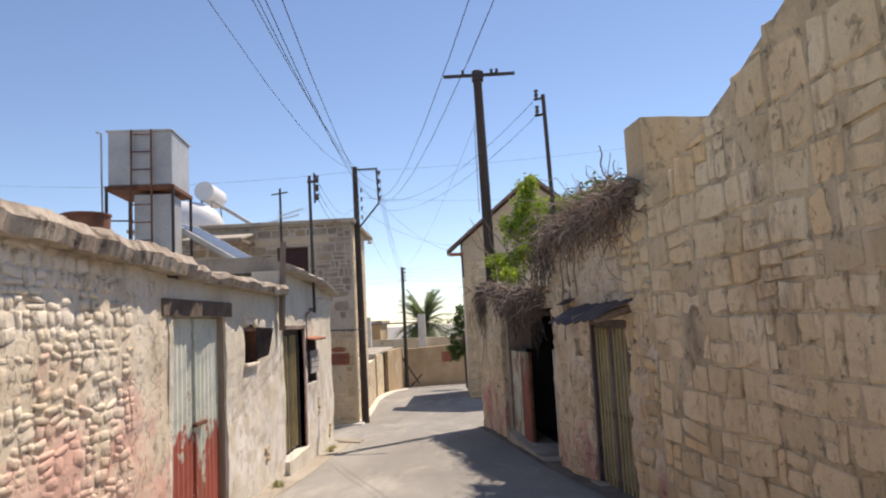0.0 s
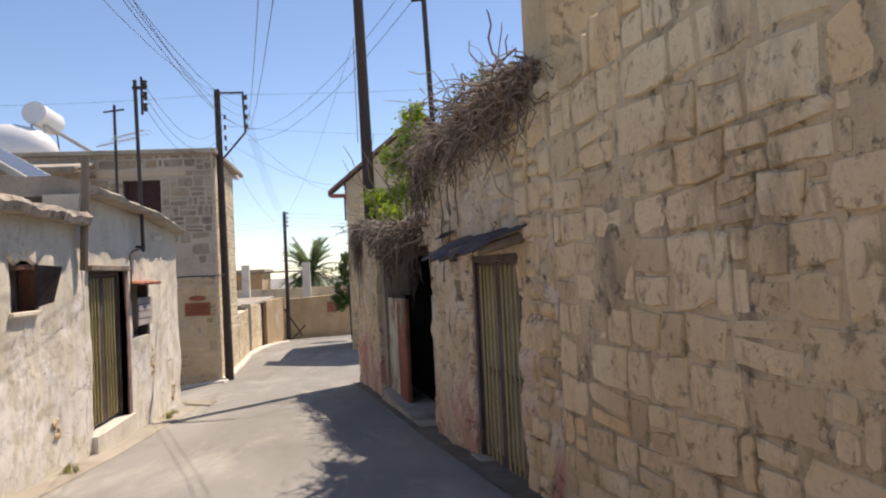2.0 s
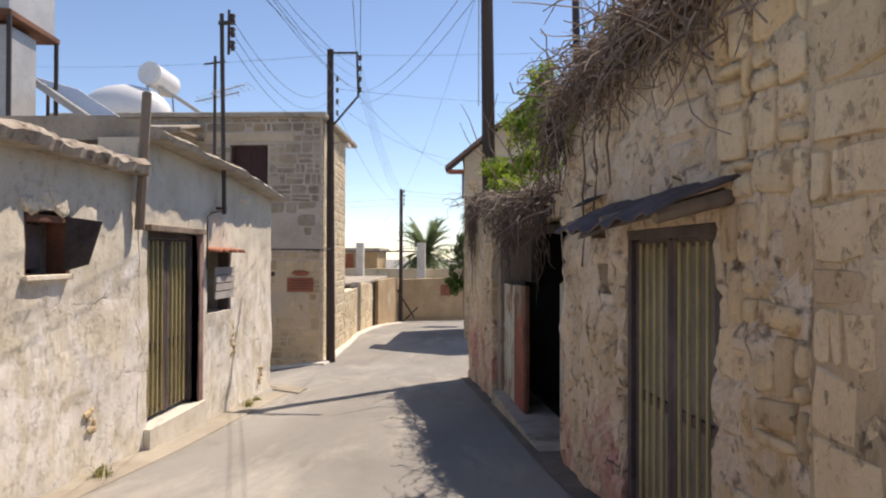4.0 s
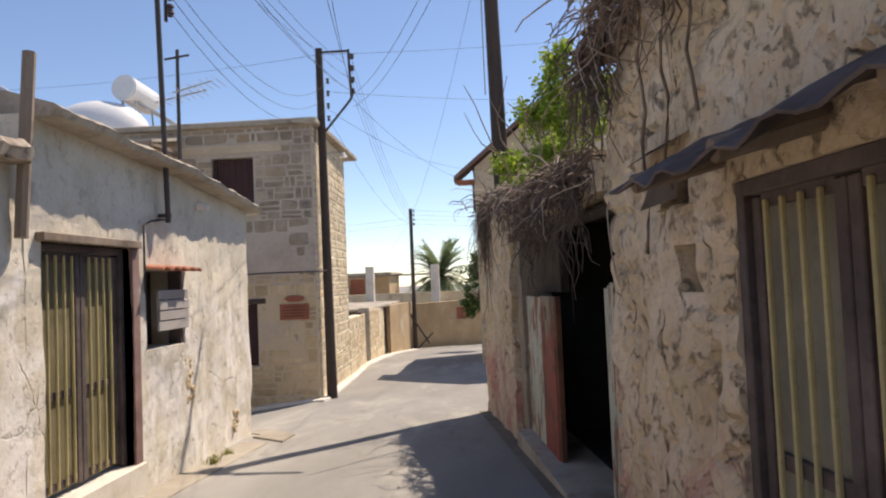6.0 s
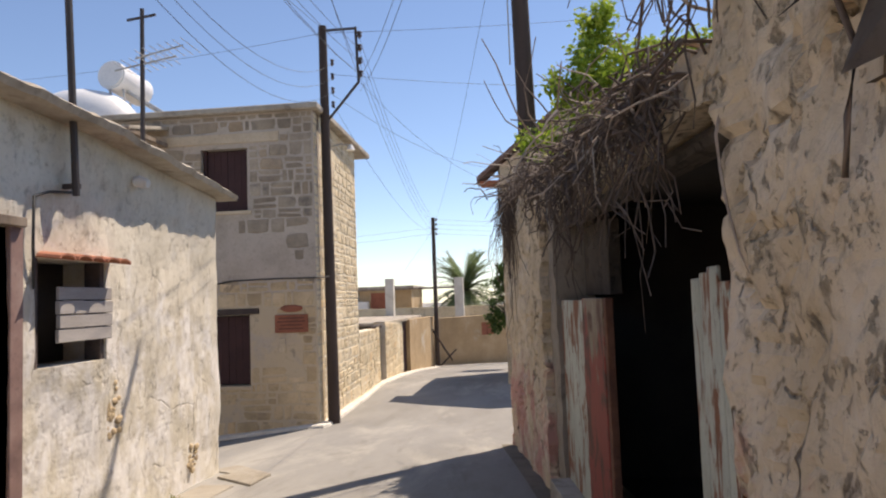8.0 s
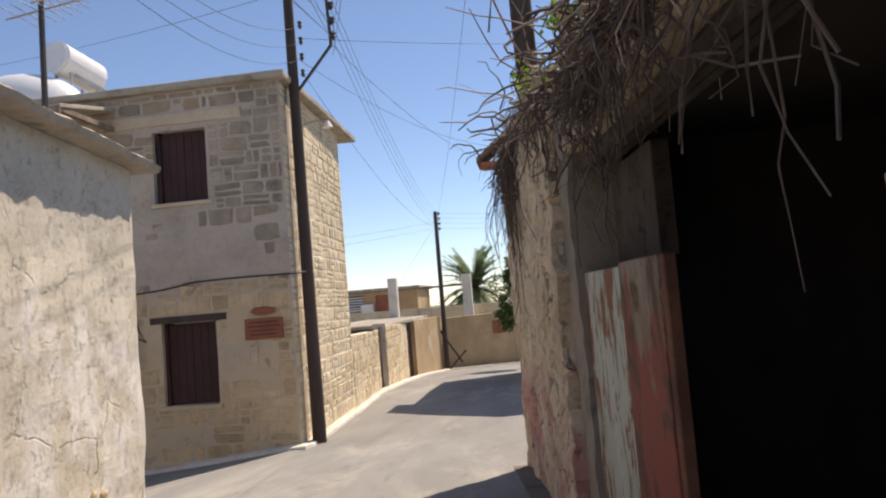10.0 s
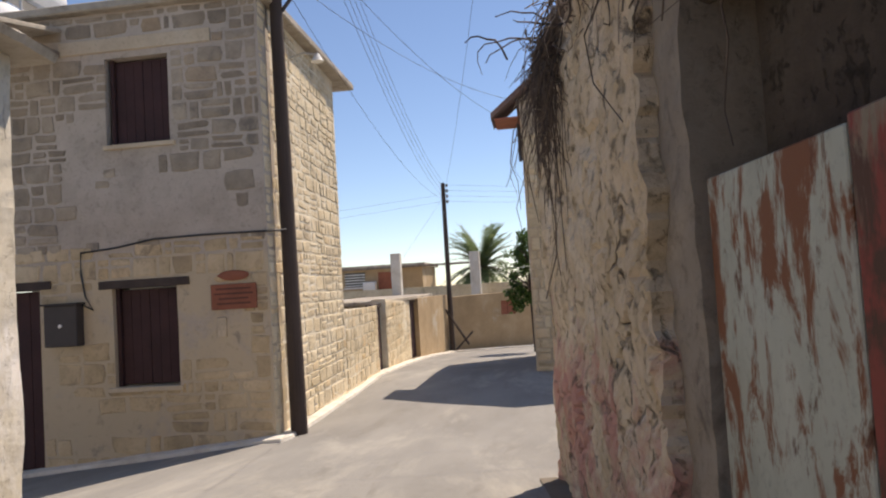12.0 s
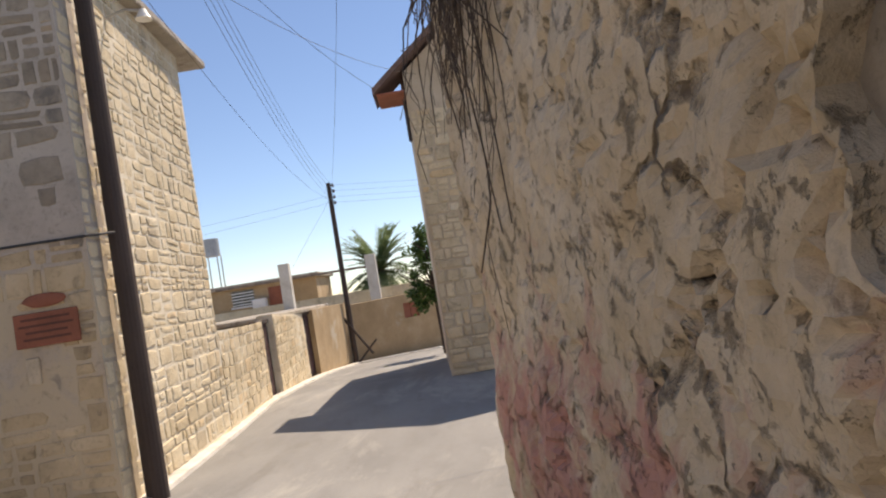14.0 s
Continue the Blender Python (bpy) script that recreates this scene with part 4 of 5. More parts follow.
def wall_mast():
    m = thing("wall_mast", "thin grey iron service mast on the wall with insulators", "mast", pose(-2.18, 14.1, 3.35))
    part("pipe", rodm((0, 0, 0), (0.02, -0.2, 2.7), 0.03), m, "", M_BLACK)
    part("bracket", boxm(-0.12, 0.03, -0.02, 0.02, 0.06, 0.1), m, "", M_BLACK)
    part("cross_bar", boxm(-0.02, 0.2, -0.22, -0.18, 2.55, 2.6), m, "", M_BLACK)
    for k in range(3):
        bm = bmesh.new()
        insulator(bm, (0.17, -0.2, 2.2 + 0.18 * k))
        part("insulator", bm, m, "", M_TIN)
    part("insulator_rack", rodm((0.12, -0.2, 2.15), (0.12, -0.2, 2.75), 0.02), m, "", M_BLACK)


wall_mast()


def wall_light():
    w = thing("wall_light", "small white bulkhead light on the rendered wall", "lamp", LP.mat(27.25, 3.66, -0.03))
    part("base", rodm((0, 0, 0), (0, 0.04, 0), 0.05), w, "", M_WHITE)
    part("globe", rodm((0, 0.04, 0), (0, 0.14, -0.03), 0.06, 0.04, 12), w, "", M_STREETSHADE)


wall_light()


def cable_thing(pts, r, label, name="cable", cat="cable", mat=None, group=""):
    vs, fs = tube(pts, r, 5)
    return tagged(part(name, mesh_of(name, vs, fs, mat or M_CABLE, True)), label, cat, group)


cable_thing([LP.at(26.22, 3.4, 0.05), LP.at(25.9, 3.36, 0.03), LP.at(25.72, 3.3, 0.03), LP.at(25.7, 2.95, 0.04), LP.at(25.72, 2.6, 0.03)], 0.012, "black service cable clipped to the rendered wall")


# ---- roofs on the left ----
def water_tower():
    t = thing("water_tower", "galvanised square water tank on a rusty iron stand", "water tank", pose(-4.55, 13.05, 3.9, 0, 0, 6))
    part("tank", boxm(-1.15, 0, 0, 1.2, 1.95, 2.98, 0.015), t, "dull galvanised square tank", M_GALV)
    part("tank_rim", boxm(-1.18, 0.03, -0.03, 1.23, 2.96, 3.0, 0.008), t, "", M_GALV)
    part("deck", boxm(-1.2, 0.05, -0.05, 1.25, 1.86, 1.945, 0.01), t, "rusty angle-iron deck", M_RUST)
    for x in (-1.17, 0.02):
        for y in (-0.02, 1.2):
            part("leg", rodm((x, y, 0), (x, y, 1.87), 0.03, 0.03, 6), t, "", M_BLACK)
    part("lower_tank", boxm(-0.72, -0.05, 0.1, 0.8, 0.0, 1.8, 0.02), t, "tall grey sheet-metal tank", M_GALV)
    part("brace", rodm((-1.17, -0.02, 1.3), (-0.72, 0.1, 1.3), 0.015), t, "", M_BLACK)
    lad = part("ladder", rodm((-0.7, -0.09, 0.0), (-0.7, -0.09, 2.98), 0.02), t, "rusty iron ladder", M_RUST)
    part("rail", rodm((-0.34, -0.09, 0.0), (-0.34, -0.09, 2.98), 0.02), lad, "", M_RUST)
    for k in range(9):
        part("rung", rodm((-0.7, -0.09, 0.25 + k * 0.33), (-0.34, -0.09, 0.25 + k * 0.33), 0.013, n=6), lad, "", M_RUST)
    vs, fs = tube([(-1.22, 0, 0.3), (-1.26, 0, 2.0), (-1.27, 0, 2.95), (-1.36, 0, 2.97)], 0.02)
    part("pipe", mesh_of("pipe", vs, fs, M_GALV), t)


water_tower()


def drum():
    d = thing("oil_drum", "rusty red-brown oil drum standing on the roof", "drum", pose(-3.75, 8.5, 3.92))
    bm = bmesh.new()
    rod(bm, (0, 0, 0), (0, 0, 0.62), 0.27, n=20)
    part("barrel", bm, d, "", M_RUST)
    for z in (0.2, 0.42, 0.61):
        part("hoop", rodm((0, 0, z), (0, 0, z + 0.025), 0.285, n=20), d, "", M_RUST)


drum()


def panel(name, p, q, width, label):
    """A sloping flat panel from p down to q."""
    p, q = Vector(p), Vector(q)
    t = thing(name, label, "solar panel", Matrix.Translation(p))
    d = (q - p).normalized()
    u = Vector((0.25, 1, 0)).normalized()
    n = d.cross(u).normalized()
    L = (q - p).length
    m = Matrix((d, u, n)).transposed().to_4x4()
    bm = boxm(0, L, 0, width, -0.05, 0.05, 0.01)
    bm.transform(m)
    part("casing", bm, t, "", M_GALV)
    bm = boxm(0.06, L - 0.06, 0.06, width - 0.06, 0.052, 0.056)
    bm.transform(m)
    part("glass", bm, t, "", M_GLASS)
    return t


panel("solar_collector", (-5.1, 14.3, 5.3), (-3.4, 13.4, 4.32), 0.9, "sloping grey solar collector on the low roof")
for i, (x, y) in enumerate(((-5.05, 14.7),)):
    solid("stand_leg", rodm((x, y, 4.0), (x, y, 5.25), 0.025), M_RUST, "rusty iron prop of the solar collector", "prop")


def solar_heater():
    t = thing("solar_heater", "white cylindrical solar water heater on an iron stand", "water heater", pose(-8.2, 24.9, 6.5))
    bm = bmesh.new()
    rod(bm, (0.2, -0.62, 1.47), (0.26, 0.68, 1.37), 0.345, n=28)
    bmesh.ops.bevel(bm, geom=[e for e in bm.edges if len(e.link_faces) == 2 and e.calc_face_angle(0) > 1.0], offset=0.04, segments=2, affect="EDGES")
    part("cylinder", bm, t, "white enamelled cylinder", M_WHITE)
    for x in (-0.05, 0.5):
        for y in (-0.4, 0.5):
            part("leg", rodm((x, y, 0), (x * 0.6 + 0.1, y, 1.15), 0.025), t, "", M_GALV)
    bm = boxm(0.25, 1.9, -0.3, 0.9, -0.04, 0.04, 0.01)
    bm.transform(pose(0.15, 0, 1.3, 0, 33, 8))
    part("collector", bm, t, "", M_GALV)
    part("pipe", rodm((0.0, -0.3, 1.2), (0.2, -0.3, 0.3), 0.03), t, "", M_GALV)


solar_heater()


def cistern():
    bm = bmesh.new()
    bmesh.ops.create_uvsphere(bm, u_segments=28, v_segments=14, radius=1)
    for v in bm.verts:
        v.co = Vector((v.co.x * 1.3, v.co.y * 0.8, 0.0 if v.co.z < 0 else (abs(v.co.z) ** 0.75) * 1.15))
    bm.transform(pose(-8.6, 24.2, 6.45, 0, 0, 10))
    for f in bm.faces:
        f.smooth = True
    solid("water_cistern", bm, M_WHITE, "white domed plastic water cistern on the flat roof", "water tank")


cistern()


def aerial():
    t = thing("television_aerial", "tall thin mast with rusty television aerials", "aerial", pose(-3.78, 18.05, 0.0))
    part("mast", rodm((0, 0, gz(-3.8, 18)), (0.0, 0, 6.65), 0.04, 0.03), t, "", M_BLACK)
    part("cross_bar", rodm((-0.22, 0, 6.5), (0.2, 0, 6.55), 0.02), t, "", M_BLACK)
    for k, z in enumerate((5.75, 5.9)):
        b = part("boom", rodm((-0.35 + k * 0.3, -0.1, z), (0.45 + k * 0.1, 0.1, z + 0.22), 0.012), t, "", M_GALV)
        for i in range(7):
            x = -0.25 + i * 0.11 + k * 0.3
            part("element", rodm((x, -0.3, z + 0.05 + i * 0.02), (x, 0.3, z + 0.05 + i * 0.02), 0.006, n=4), b, "", M_GALV)


aerial()


def lean_roof():
    t = thing("porch_roof", "small tiled porch roof on the stone house", "roof", pose(-6.6, 21.9, 5.95))
    bm = boxm(-1.1, 0.85, -0.75, 0.82, 0.0, 0.07, 0.01)
    bm.transform(pose(0, 0, 0, 12, 0, 0))
    part("covering", bm, t, "pale boarded covering", M_CONC)
    part("fascia", boxm(-1.1, 0.85, -0.78, -0.72, -0.26, -0.12, 0.008), t, "", M_WOOD)
    part("bracket", boxm(0.75, 0.83, -0.7, 0.78, -0.2, -0.12), t, "", M_WOOD)


lean_roof()


# ---- right side: awning, shutter, doorway ----
def awning():
    t = thing("awning", "drooping dark tin awning on rough poles above the gate", "awning", RP.mat((G[0] + G[1]) / 2, 3.1))
    inv = t.matrix_world.inverted()
    n = 22
    a, b = G[0] - 0.25, G[1] + 0.18
    vs, fs = [], []
    for i in range(n + 1):
        s = a + (b - a) * i / n
        for d, z in ((-0.02, 3.20), (0.15, 3.15), (0.33, 3.06), (0.48, 2.96)):
            vs.append(inv @ RP.at(s, z + 0.022 * math.sin(i * 1.4) + 0.05 * noise.noise(Vector((s, d * 3, 2))), d + 0.05 * noise.noise(Vector((s * 2, d, 5)))))
    for i in range(n):
        for j in range(3):
            fs.append((i * 4 + j, (i + 1) * 4 + j, (i + 1) * 4 + j + 1, i * 4 + j + 1))
    bm = bmesh.new()
    bm.from_mesh(mesh_of("sheet", vs, fs, M_TIN))
    bmesh.ops.solidify(bm, geom=bm.faces[:], thickness=0.012)
    part("sheet", bm, t, "rusted corrugated sheet", M_TIN)
    for s in (G[0] - 0.15, (G[0] + G[1]) / 2, G[1] + 0.1):
        bm = rodm(RP.at(s, 3.16, -0.2), RP.at(s, 3.0, 0.4), 0.05, 0.045, 8)
        bm.transform(inv)
        part("pole", bm, t, "rough round pole", M_WOOD)


awning()


def shutter_hatch():
    t = thing("window_3", "small hatch with a hanging grey board shutter", "window", RP.mat(HOLE[0], 2.94), kind="structure")
    inv = t.matrix_world.inverted()

    def p(name, vs, mat, th=0.02, label=""):
        bm = bmesh.new()
        bm.faces.new([bm.verts.new(inv @ RP.at(*q)) for q in vs])
        bmesh.ops.solidify(bm, geom=bm.faces[:], thickness=th)
        part(name, bm, t, label, mat)

    p("shutter", ((ry(10.58), 2.93, 0.16), (ry(10.4), 2.98, 0.02), (ry(10.42), 3.2, 0.0), (ry(10.6), 3.16, 0.05)), M_WOOD)
    p("hood", ((ry(10.95), 3.22, 0.12), (ry(10.15), 3.2, 0.2), (ry(10.15), 3.32, -0.02), (ry(10.8), 3.32, -0.02)), M_TIN, 0.015, "bent dark tin hood")
    p("sill", ((ry(10.2), 2.93, 0.05), (ry(10.66), 2.93, 0.05), (ry(10.66), 2.94, -0.2), (ry(10.2), 2.94, -0.2)), M_WOOD, 0.03)
    # Near-black sheet closes the hatch in place of its inner shade.
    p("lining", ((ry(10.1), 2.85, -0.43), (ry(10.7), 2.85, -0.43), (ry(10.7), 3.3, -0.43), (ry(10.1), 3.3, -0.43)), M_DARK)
    p("lining", ((ry(10.1), 2.4, -0.3), (ry(10.6), 2.4, -0.3), (ry(10.6), 2.8, -0.3), (ry(10.1), 2.8, -0.3)), M_RENDER_R)


shutter_hatch()


def ruined_doorway():
    t = thing("door_4", "broken rusty board door half open on a dark room", "door", RP.mat(ry(15.0), 0.6), kind="structure")
    inv = t.matrix_world.inverted()

    def p(name, bm, mat, par=t, label=""):
        bm.transform(inv)
        return part(name, bm, par, label, mat)

    leaf = p("door_leaf", bmb(ry(14.12), ry(15.82), 0.5, 2.35, -0.13, -0.105, RP), M_RUST)
    p("door_board", bmb(ry(14.86), ry(15.81), 0.47, 2.36, -0.104, -0.075, RP), M_RUSTDOOR, leaf, "pale paint streaked with rust")
    p("door_board", bmb(ry(14.14), ry(14.84), 0.47, 2.38, -0.104, -0.07, RP), M_REDLEAF, leaf, "rusty red paint over pale paint")
    p("door_stile", bmb(ry(14.07), ry(14.14), 0.47, 2.38, -0.14, -0.08, RP), M_RUST, leaf)
    inner = Plane(RP.at(ry(11.93), 0, -0.12).xy, RP.at(ry(12.7), 0, -0.24).xy, (-1, 0))
    leaf = p("door_leaf", bmb(0, inner.len, 0.55, 2.44, -0.03, 0, inner), M_RUST)
    for k in range(4):
        a, b = inner.len * k / 4, inner.len * (k + 1) / 4
        p("door_board", bmb(a + 0.003, b - 0.003, 0.56 + 0.02 * (k % 2), 2.45 + 0.025 * (k * 7 % 4), 0.001, 0.02 + 0.004 * (k % 2), inner), M_RUSTDOOR, leaf, "pale board with peeling rust-streaked paint")
    # Poles and infill use the dark colour in place of the recess's shade.
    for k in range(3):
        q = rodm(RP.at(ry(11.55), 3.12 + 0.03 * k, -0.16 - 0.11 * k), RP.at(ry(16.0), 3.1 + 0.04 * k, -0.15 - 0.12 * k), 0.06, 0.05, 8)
        p("lintel", q, M_SHADE_EARTH, label="round timber pole over the doorway, darkened for shade")
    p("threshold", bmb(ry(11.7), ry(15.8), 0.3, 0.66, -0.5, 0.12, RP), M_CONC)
    p("wall_infill", bmb(ry(14.9), ry(15.84), 2.4, 3.06, -0.44, -0.33, RP), M_SHADE_EARTH, label="earth infill above the door leaf, darkened for shade")


ruined_doorway()


# ---- fittings of the two-storey house ----
def shuttered_window(name, h, label, lintel):
    t = thing(name, label, "window", HP.mat((h[0] + h[1]) / 2, h[2]), kind="structure")
    inv = t.matrix_world.inverted()

    def p(nm, bm, mat, par=t, lb=""):
        bm.transform(inv)
        return part(nm, bm, par, lb, mat)

    p("window_frame", bmb(h[0], h[0] + 0.06, h[2], h[3], -0.2, -0.08, HP), M_BROWN)
    p("window_frame", bmb(h[1] - 0.06, h[1], h[2], h[3], -0.2, -0.08, HP), M_BROWN)
    mid_ = (h[0] + h[1]) / 2
    for a, b in ((h[0] + 0.065, mid_ - 0.004), (mid_ + 0.004, h[1] - 0.065)):
        sh = p("shutter", bmb(a, b, h[2] + 0.02, h[3] - 0.02, -0.18, -0.15, HP), M_BROWN)
        n = 3
        for k in range(n):
            p("board", bmb(a + (b - a) * k / n + 0.0015, a + (b - a) * (k + 1) / n - 0.0015, h[2] + 0.03, h[3] - 0.03, -0.149, -0.135, HP), M_BROWN, sh)
    p("window_sill", bmb(h[0] - 0.08, h[1] + 0.05, h[2] - 0.07, h[2] - 0.003, -0.2, 0.05, HP), M_JOINT, lb="pale stone sill")
    if lintel:
        p("lintel", bmb(h[0] - 0.2, h[1] + 0.2, h[3] + 0.003, h[3] + 0.12, -0.2, 0.035, HP), M_POLE, lb="dark timber lintel")
    else:
        p("lintel", bmb(h[0] - 0.75, h[1] + 0.65, h[3] + 0.1, h[3] + 0.3, -0.1, 0.03, HP), M_JOINT, lb="long pale stone lintel")


shuttered_window("window_4", UW, "upper window closed by dark brown wooden shutters", False)
shuttered_window("window_5", LW, "ground-floor window closed by dark brown wooden shutters", True)
d = thing("door_5", "dark brown plank door of the stone house", "door", HP.mat((LDOOR[0] + LDOOR[1]) / 2, -0.4), kind="structure")
inv = d.matrix_world.inverted()
for k in range(5):
    a = LDOOR[0] + 0.05 + k * 0.22
    bm = bmb(a, a + 0.215, -0.55, 2.28, -0.2, -0.15, HP)
    bm.transform(inv)
    part("plank", bm, d, "", M_BROWN)
bm = bmb(LDOOR[0] - 0.15, LDOOR[1] + 0.2, 2.3, 2.42, -0.2, 0.03, HP)
bm.transform(inv)
part("lintel", bm, d, "dark timber lintel", M_POLE)


def sign():
    t = thing("wall_sign", "red-brown carved wooden sign on the stone wall", "sign", HP.mat(hx(-3.22), 2.03))
    part("board", boxm(-0.34, 0.34, 0.0, 0.04, -0.18, 0.18, 0.008), t, "", M_SIGN)
    for k in range(4):
        w = (0.26, 0.29, 0.22, 0.25)[k]
        part("lettering", boxm(-w, w, 0.041, 0.046, 0.1 - 0.07 * k, 0.125 - 0.07 * k), t, "", M_SIGNLINE)
    bm = bmesh.new()
    bmesh.ops.create_uvsphere(bm, u_segments=12, v_segments=6, radius=1)
    for v in bm.verts:
        v.co = Vector((v.co.x * 0.24 * (1 + 0.3 * noise.noise(v.co * 2)), 0.02 + v.co.y * 0.02, 0.3 + v.co.z * 0.075))
    part("crest", bm, t, "carved fish-shaped crest", M_SIGN)


sign()
t = thing("door_plate", "small pale plate on the stone wall", "plate", HP.mat(hx(-3.42), 1.6))
part("plate", boxm(-0.07, 0.07, 0, 0.03, -0.14, 0.14, 0.008), t, "", M_JOINT)
t = thing("meter_box", "dark metal electricity meter box on the stone wall", "meter box", HP.mat(hx(-5.81), 1.75))
part("case", boxm(-0.26, 0.26, 0, 0.18, -0.3, 0.3, 0.012), t, "", M_BLACK)
part("hood", boxm(-0.29, 0.29, 0, 0.22, 0.3, 0.33, 0.006), t, "", M_BLACK)
part("dial", rodm((0, 0.18, 0.0), (0, 0.19, 0.0), 0.03), t, "white dial", M_WHITE)
cable_thing([HP.at(hx(x), z, 0.03) for x, z in ((-5.6, 2.07), (-5.38, 1.95), (-5.5, 2.15), (-5.56, 2.5), (-5.55, 2.8), (-5.0, 2.84), (-4.4, 2.93), (-3.6, 2.94), (-2.75, 2.93))] + [Vector((-2.55, 22.72, 2.93)), Vector((-2.5, 22.95, 2.96))], 0.014, "black cable draped across the stone facade")


def street_lamp():
    t = thing("street_lamp", "small street lamp on a curved arm from the side wall", "lamp", pose(-2.75, 24.2, 5.9))
    vs, fs = tube([(0, 0, 0), (0.25, 0, 0.06), (0.45, 0, 0.02)], 0.02)
    part("arm", mesh_of("arm", vs, fs, M_GALV), t)
    part("shade", rodm((0.48, 0, -0.1), (0.48, 0, 0.03), 0.11, 0.04, 14), t, "", M_STREETSHADE)


street_lamp()


# ---- poles ----
def utility_pole():
    t = thing("utility_pole", "dark creosoted wooden utility pole with an insulator frame", "pole", pose(-2.5, 23.1, 0))
    part("pole", rodm((0, 0, -0.5), (-0.05, 0, 8.24), 0.125, 0.085, 16), t, "", M_POLE)
    part("arm", rodm((-0.05, 0, 8.15), (0.66, 0, 8.15), 0.03), t, "", M_BLACK)
    part("arm", rodm((0.66, 0, 8.18), (0.7, 0, 7.0), 0.03), t, "", M_BLACK)
    part("strut", rodm((0.7, 0, 7.0), (0.05, 0, 6.25), 0.03), t, "", M_BLACK)
    for k in range(4):
        bm = bmesh.new()
        insulator(bm, (0.74, 0, 7.1 + k * 0.28), 0.06)
        part("insulator", bm, t, "", M_TIN)
    for k in range(4):
        bm = bmesh.new()
        insulator(bm, (0.13, 0.05, 6.5 + k * 0.3), 0.045)
        part("insulator", bm, t, "", M_TIN)


utility_pole()


def tall_pole():
    t = thing("utility_pole", "tall dark wooden pole with a steel cross-arm", "pole", pose(1.55, 19.95, 0))
    part("pole", rodm((0.1, 0, -0.3), (-0.05, -0.25, 10.05), 0.17, 0.12, 16), t, "", M_POLE)
    part("cross_arm", boxm(-1.0, 1.0, -0.42, -0.36, 9.83, 9.92, 0.006), t, "", M_BLACK)
    for x in (-0.45, 0.35, 0.5):
        bm = bmesh.new()
        insulator(bm, (x, -0.39, 9.9), 0.05)
        part("insulator", bm, t, "", M_TIN)
    part("collar", boxm(-0.2, 0.12, -0.4, -0.12, 9.75, 10.0, 0.01), t, "", M_BLACK)
    part("stay", rodm((-0.2, -0.3, 6.0), (-0.2, -0.2, 8.6), 0.012, n=5), t, "", M_GALV)


tall_pole()
t = thing("roof_pole", "thin grey steel pole with two insulators on the earth roof", "pole", pose(2.2, 11.0, 4.15))
part("pole", rodm((0, 0, 0), (-0.1, -0.35, 2.25), 0.035, 0.03), t, "", M_BLACK)
for z in (2.2, 1.95):
    part("bracket", rodm((-0.09, -0.33, z), (-0.24, -0.33, z - 0.02), 0.02), t, "", M_BLACK)
    bm = bmesh.new()
    insulator(bm, (-0.2, -0.33, z), 0.035)
    part("insulator", bm, t, "", M_TIN)


def far_pole():
    t = thing("utility_pole", "dark utility pole at the far wall with crossed props", "pole", pose(-2.8, 44.2, -1.0))
    part("pole", rodm((0, 0, -0.3), (0, 0, 7.5), 0.12, 0.09, 12), t, "", M_POLE)
    for k in range(4):
        bm = bmesh.new()
        insulator(bm, (0.16, 0, 6.6 + k * 0.24), 0.07)
        part("insulator", bm, t, "", M_TIN)
    part("prop", rodm((-0.3, -0.1, 2.05), (0.75, -0.1, 0.35), 0.05), t, "", M_POLE)
    part("prop", rodm((0.1, -0.25, 0.05), (0.95, -0.1, 0.9), 0.04), t, "", M_POLE)


far_pole()

# ---- overhead wires ----
P1 = [(-1.78, 23.1, 8.0 - 0.28 * k) for k in range(4)]
W = "thin black overhead wire between poles"
for k in range(5):
    a = P1[min(k, 3)] if k else (-2.55, 23.1, 8.2)
    cable_thing(sag(a, (-0.3 + 0.3 * k, -15, 8.9 - 0.1 * k), 2.3), 0.0042, W, "overhead_wire", "wire", group="overhead wires")
for k in range(2):
    cable_thing(sag((-1.76, 23.1, 7.05 + 0.2 * k), (4.4 - 0.35 * k, -15, 9.0), 2.4), 0.0042, W, "overhead_wire", "wire", group="overhead wires")
for k in range(5):
    a = P1[k] if k < 4 else (-2.38, 23.1, 6.6)
    cable_thing(sag(a, (-2.64, 44.2, 6.4 - 0.22 * min(k, 3)), 0.7), 0.0042, W, "overhead_wire", "wire", group="overhead wires")
for k in range(3):
    cable_thing(sag((-2.0, 13.9, 5.95 - 0.18 * k), (-2.4, 23.1, 7.4 - 0.3 * k), 0.7), 0.004, W, "overhead_wire", "wire", group="overhead wires")
for z, zz in ((6.3, 7.1), (6.05, 6.8)):
    cable_thing(sag((1.95, 10.67, z), (-1.78, 23.1, zz), 0.5), 0.004, W, "overhead_wire", "wire", group="overhead wires")
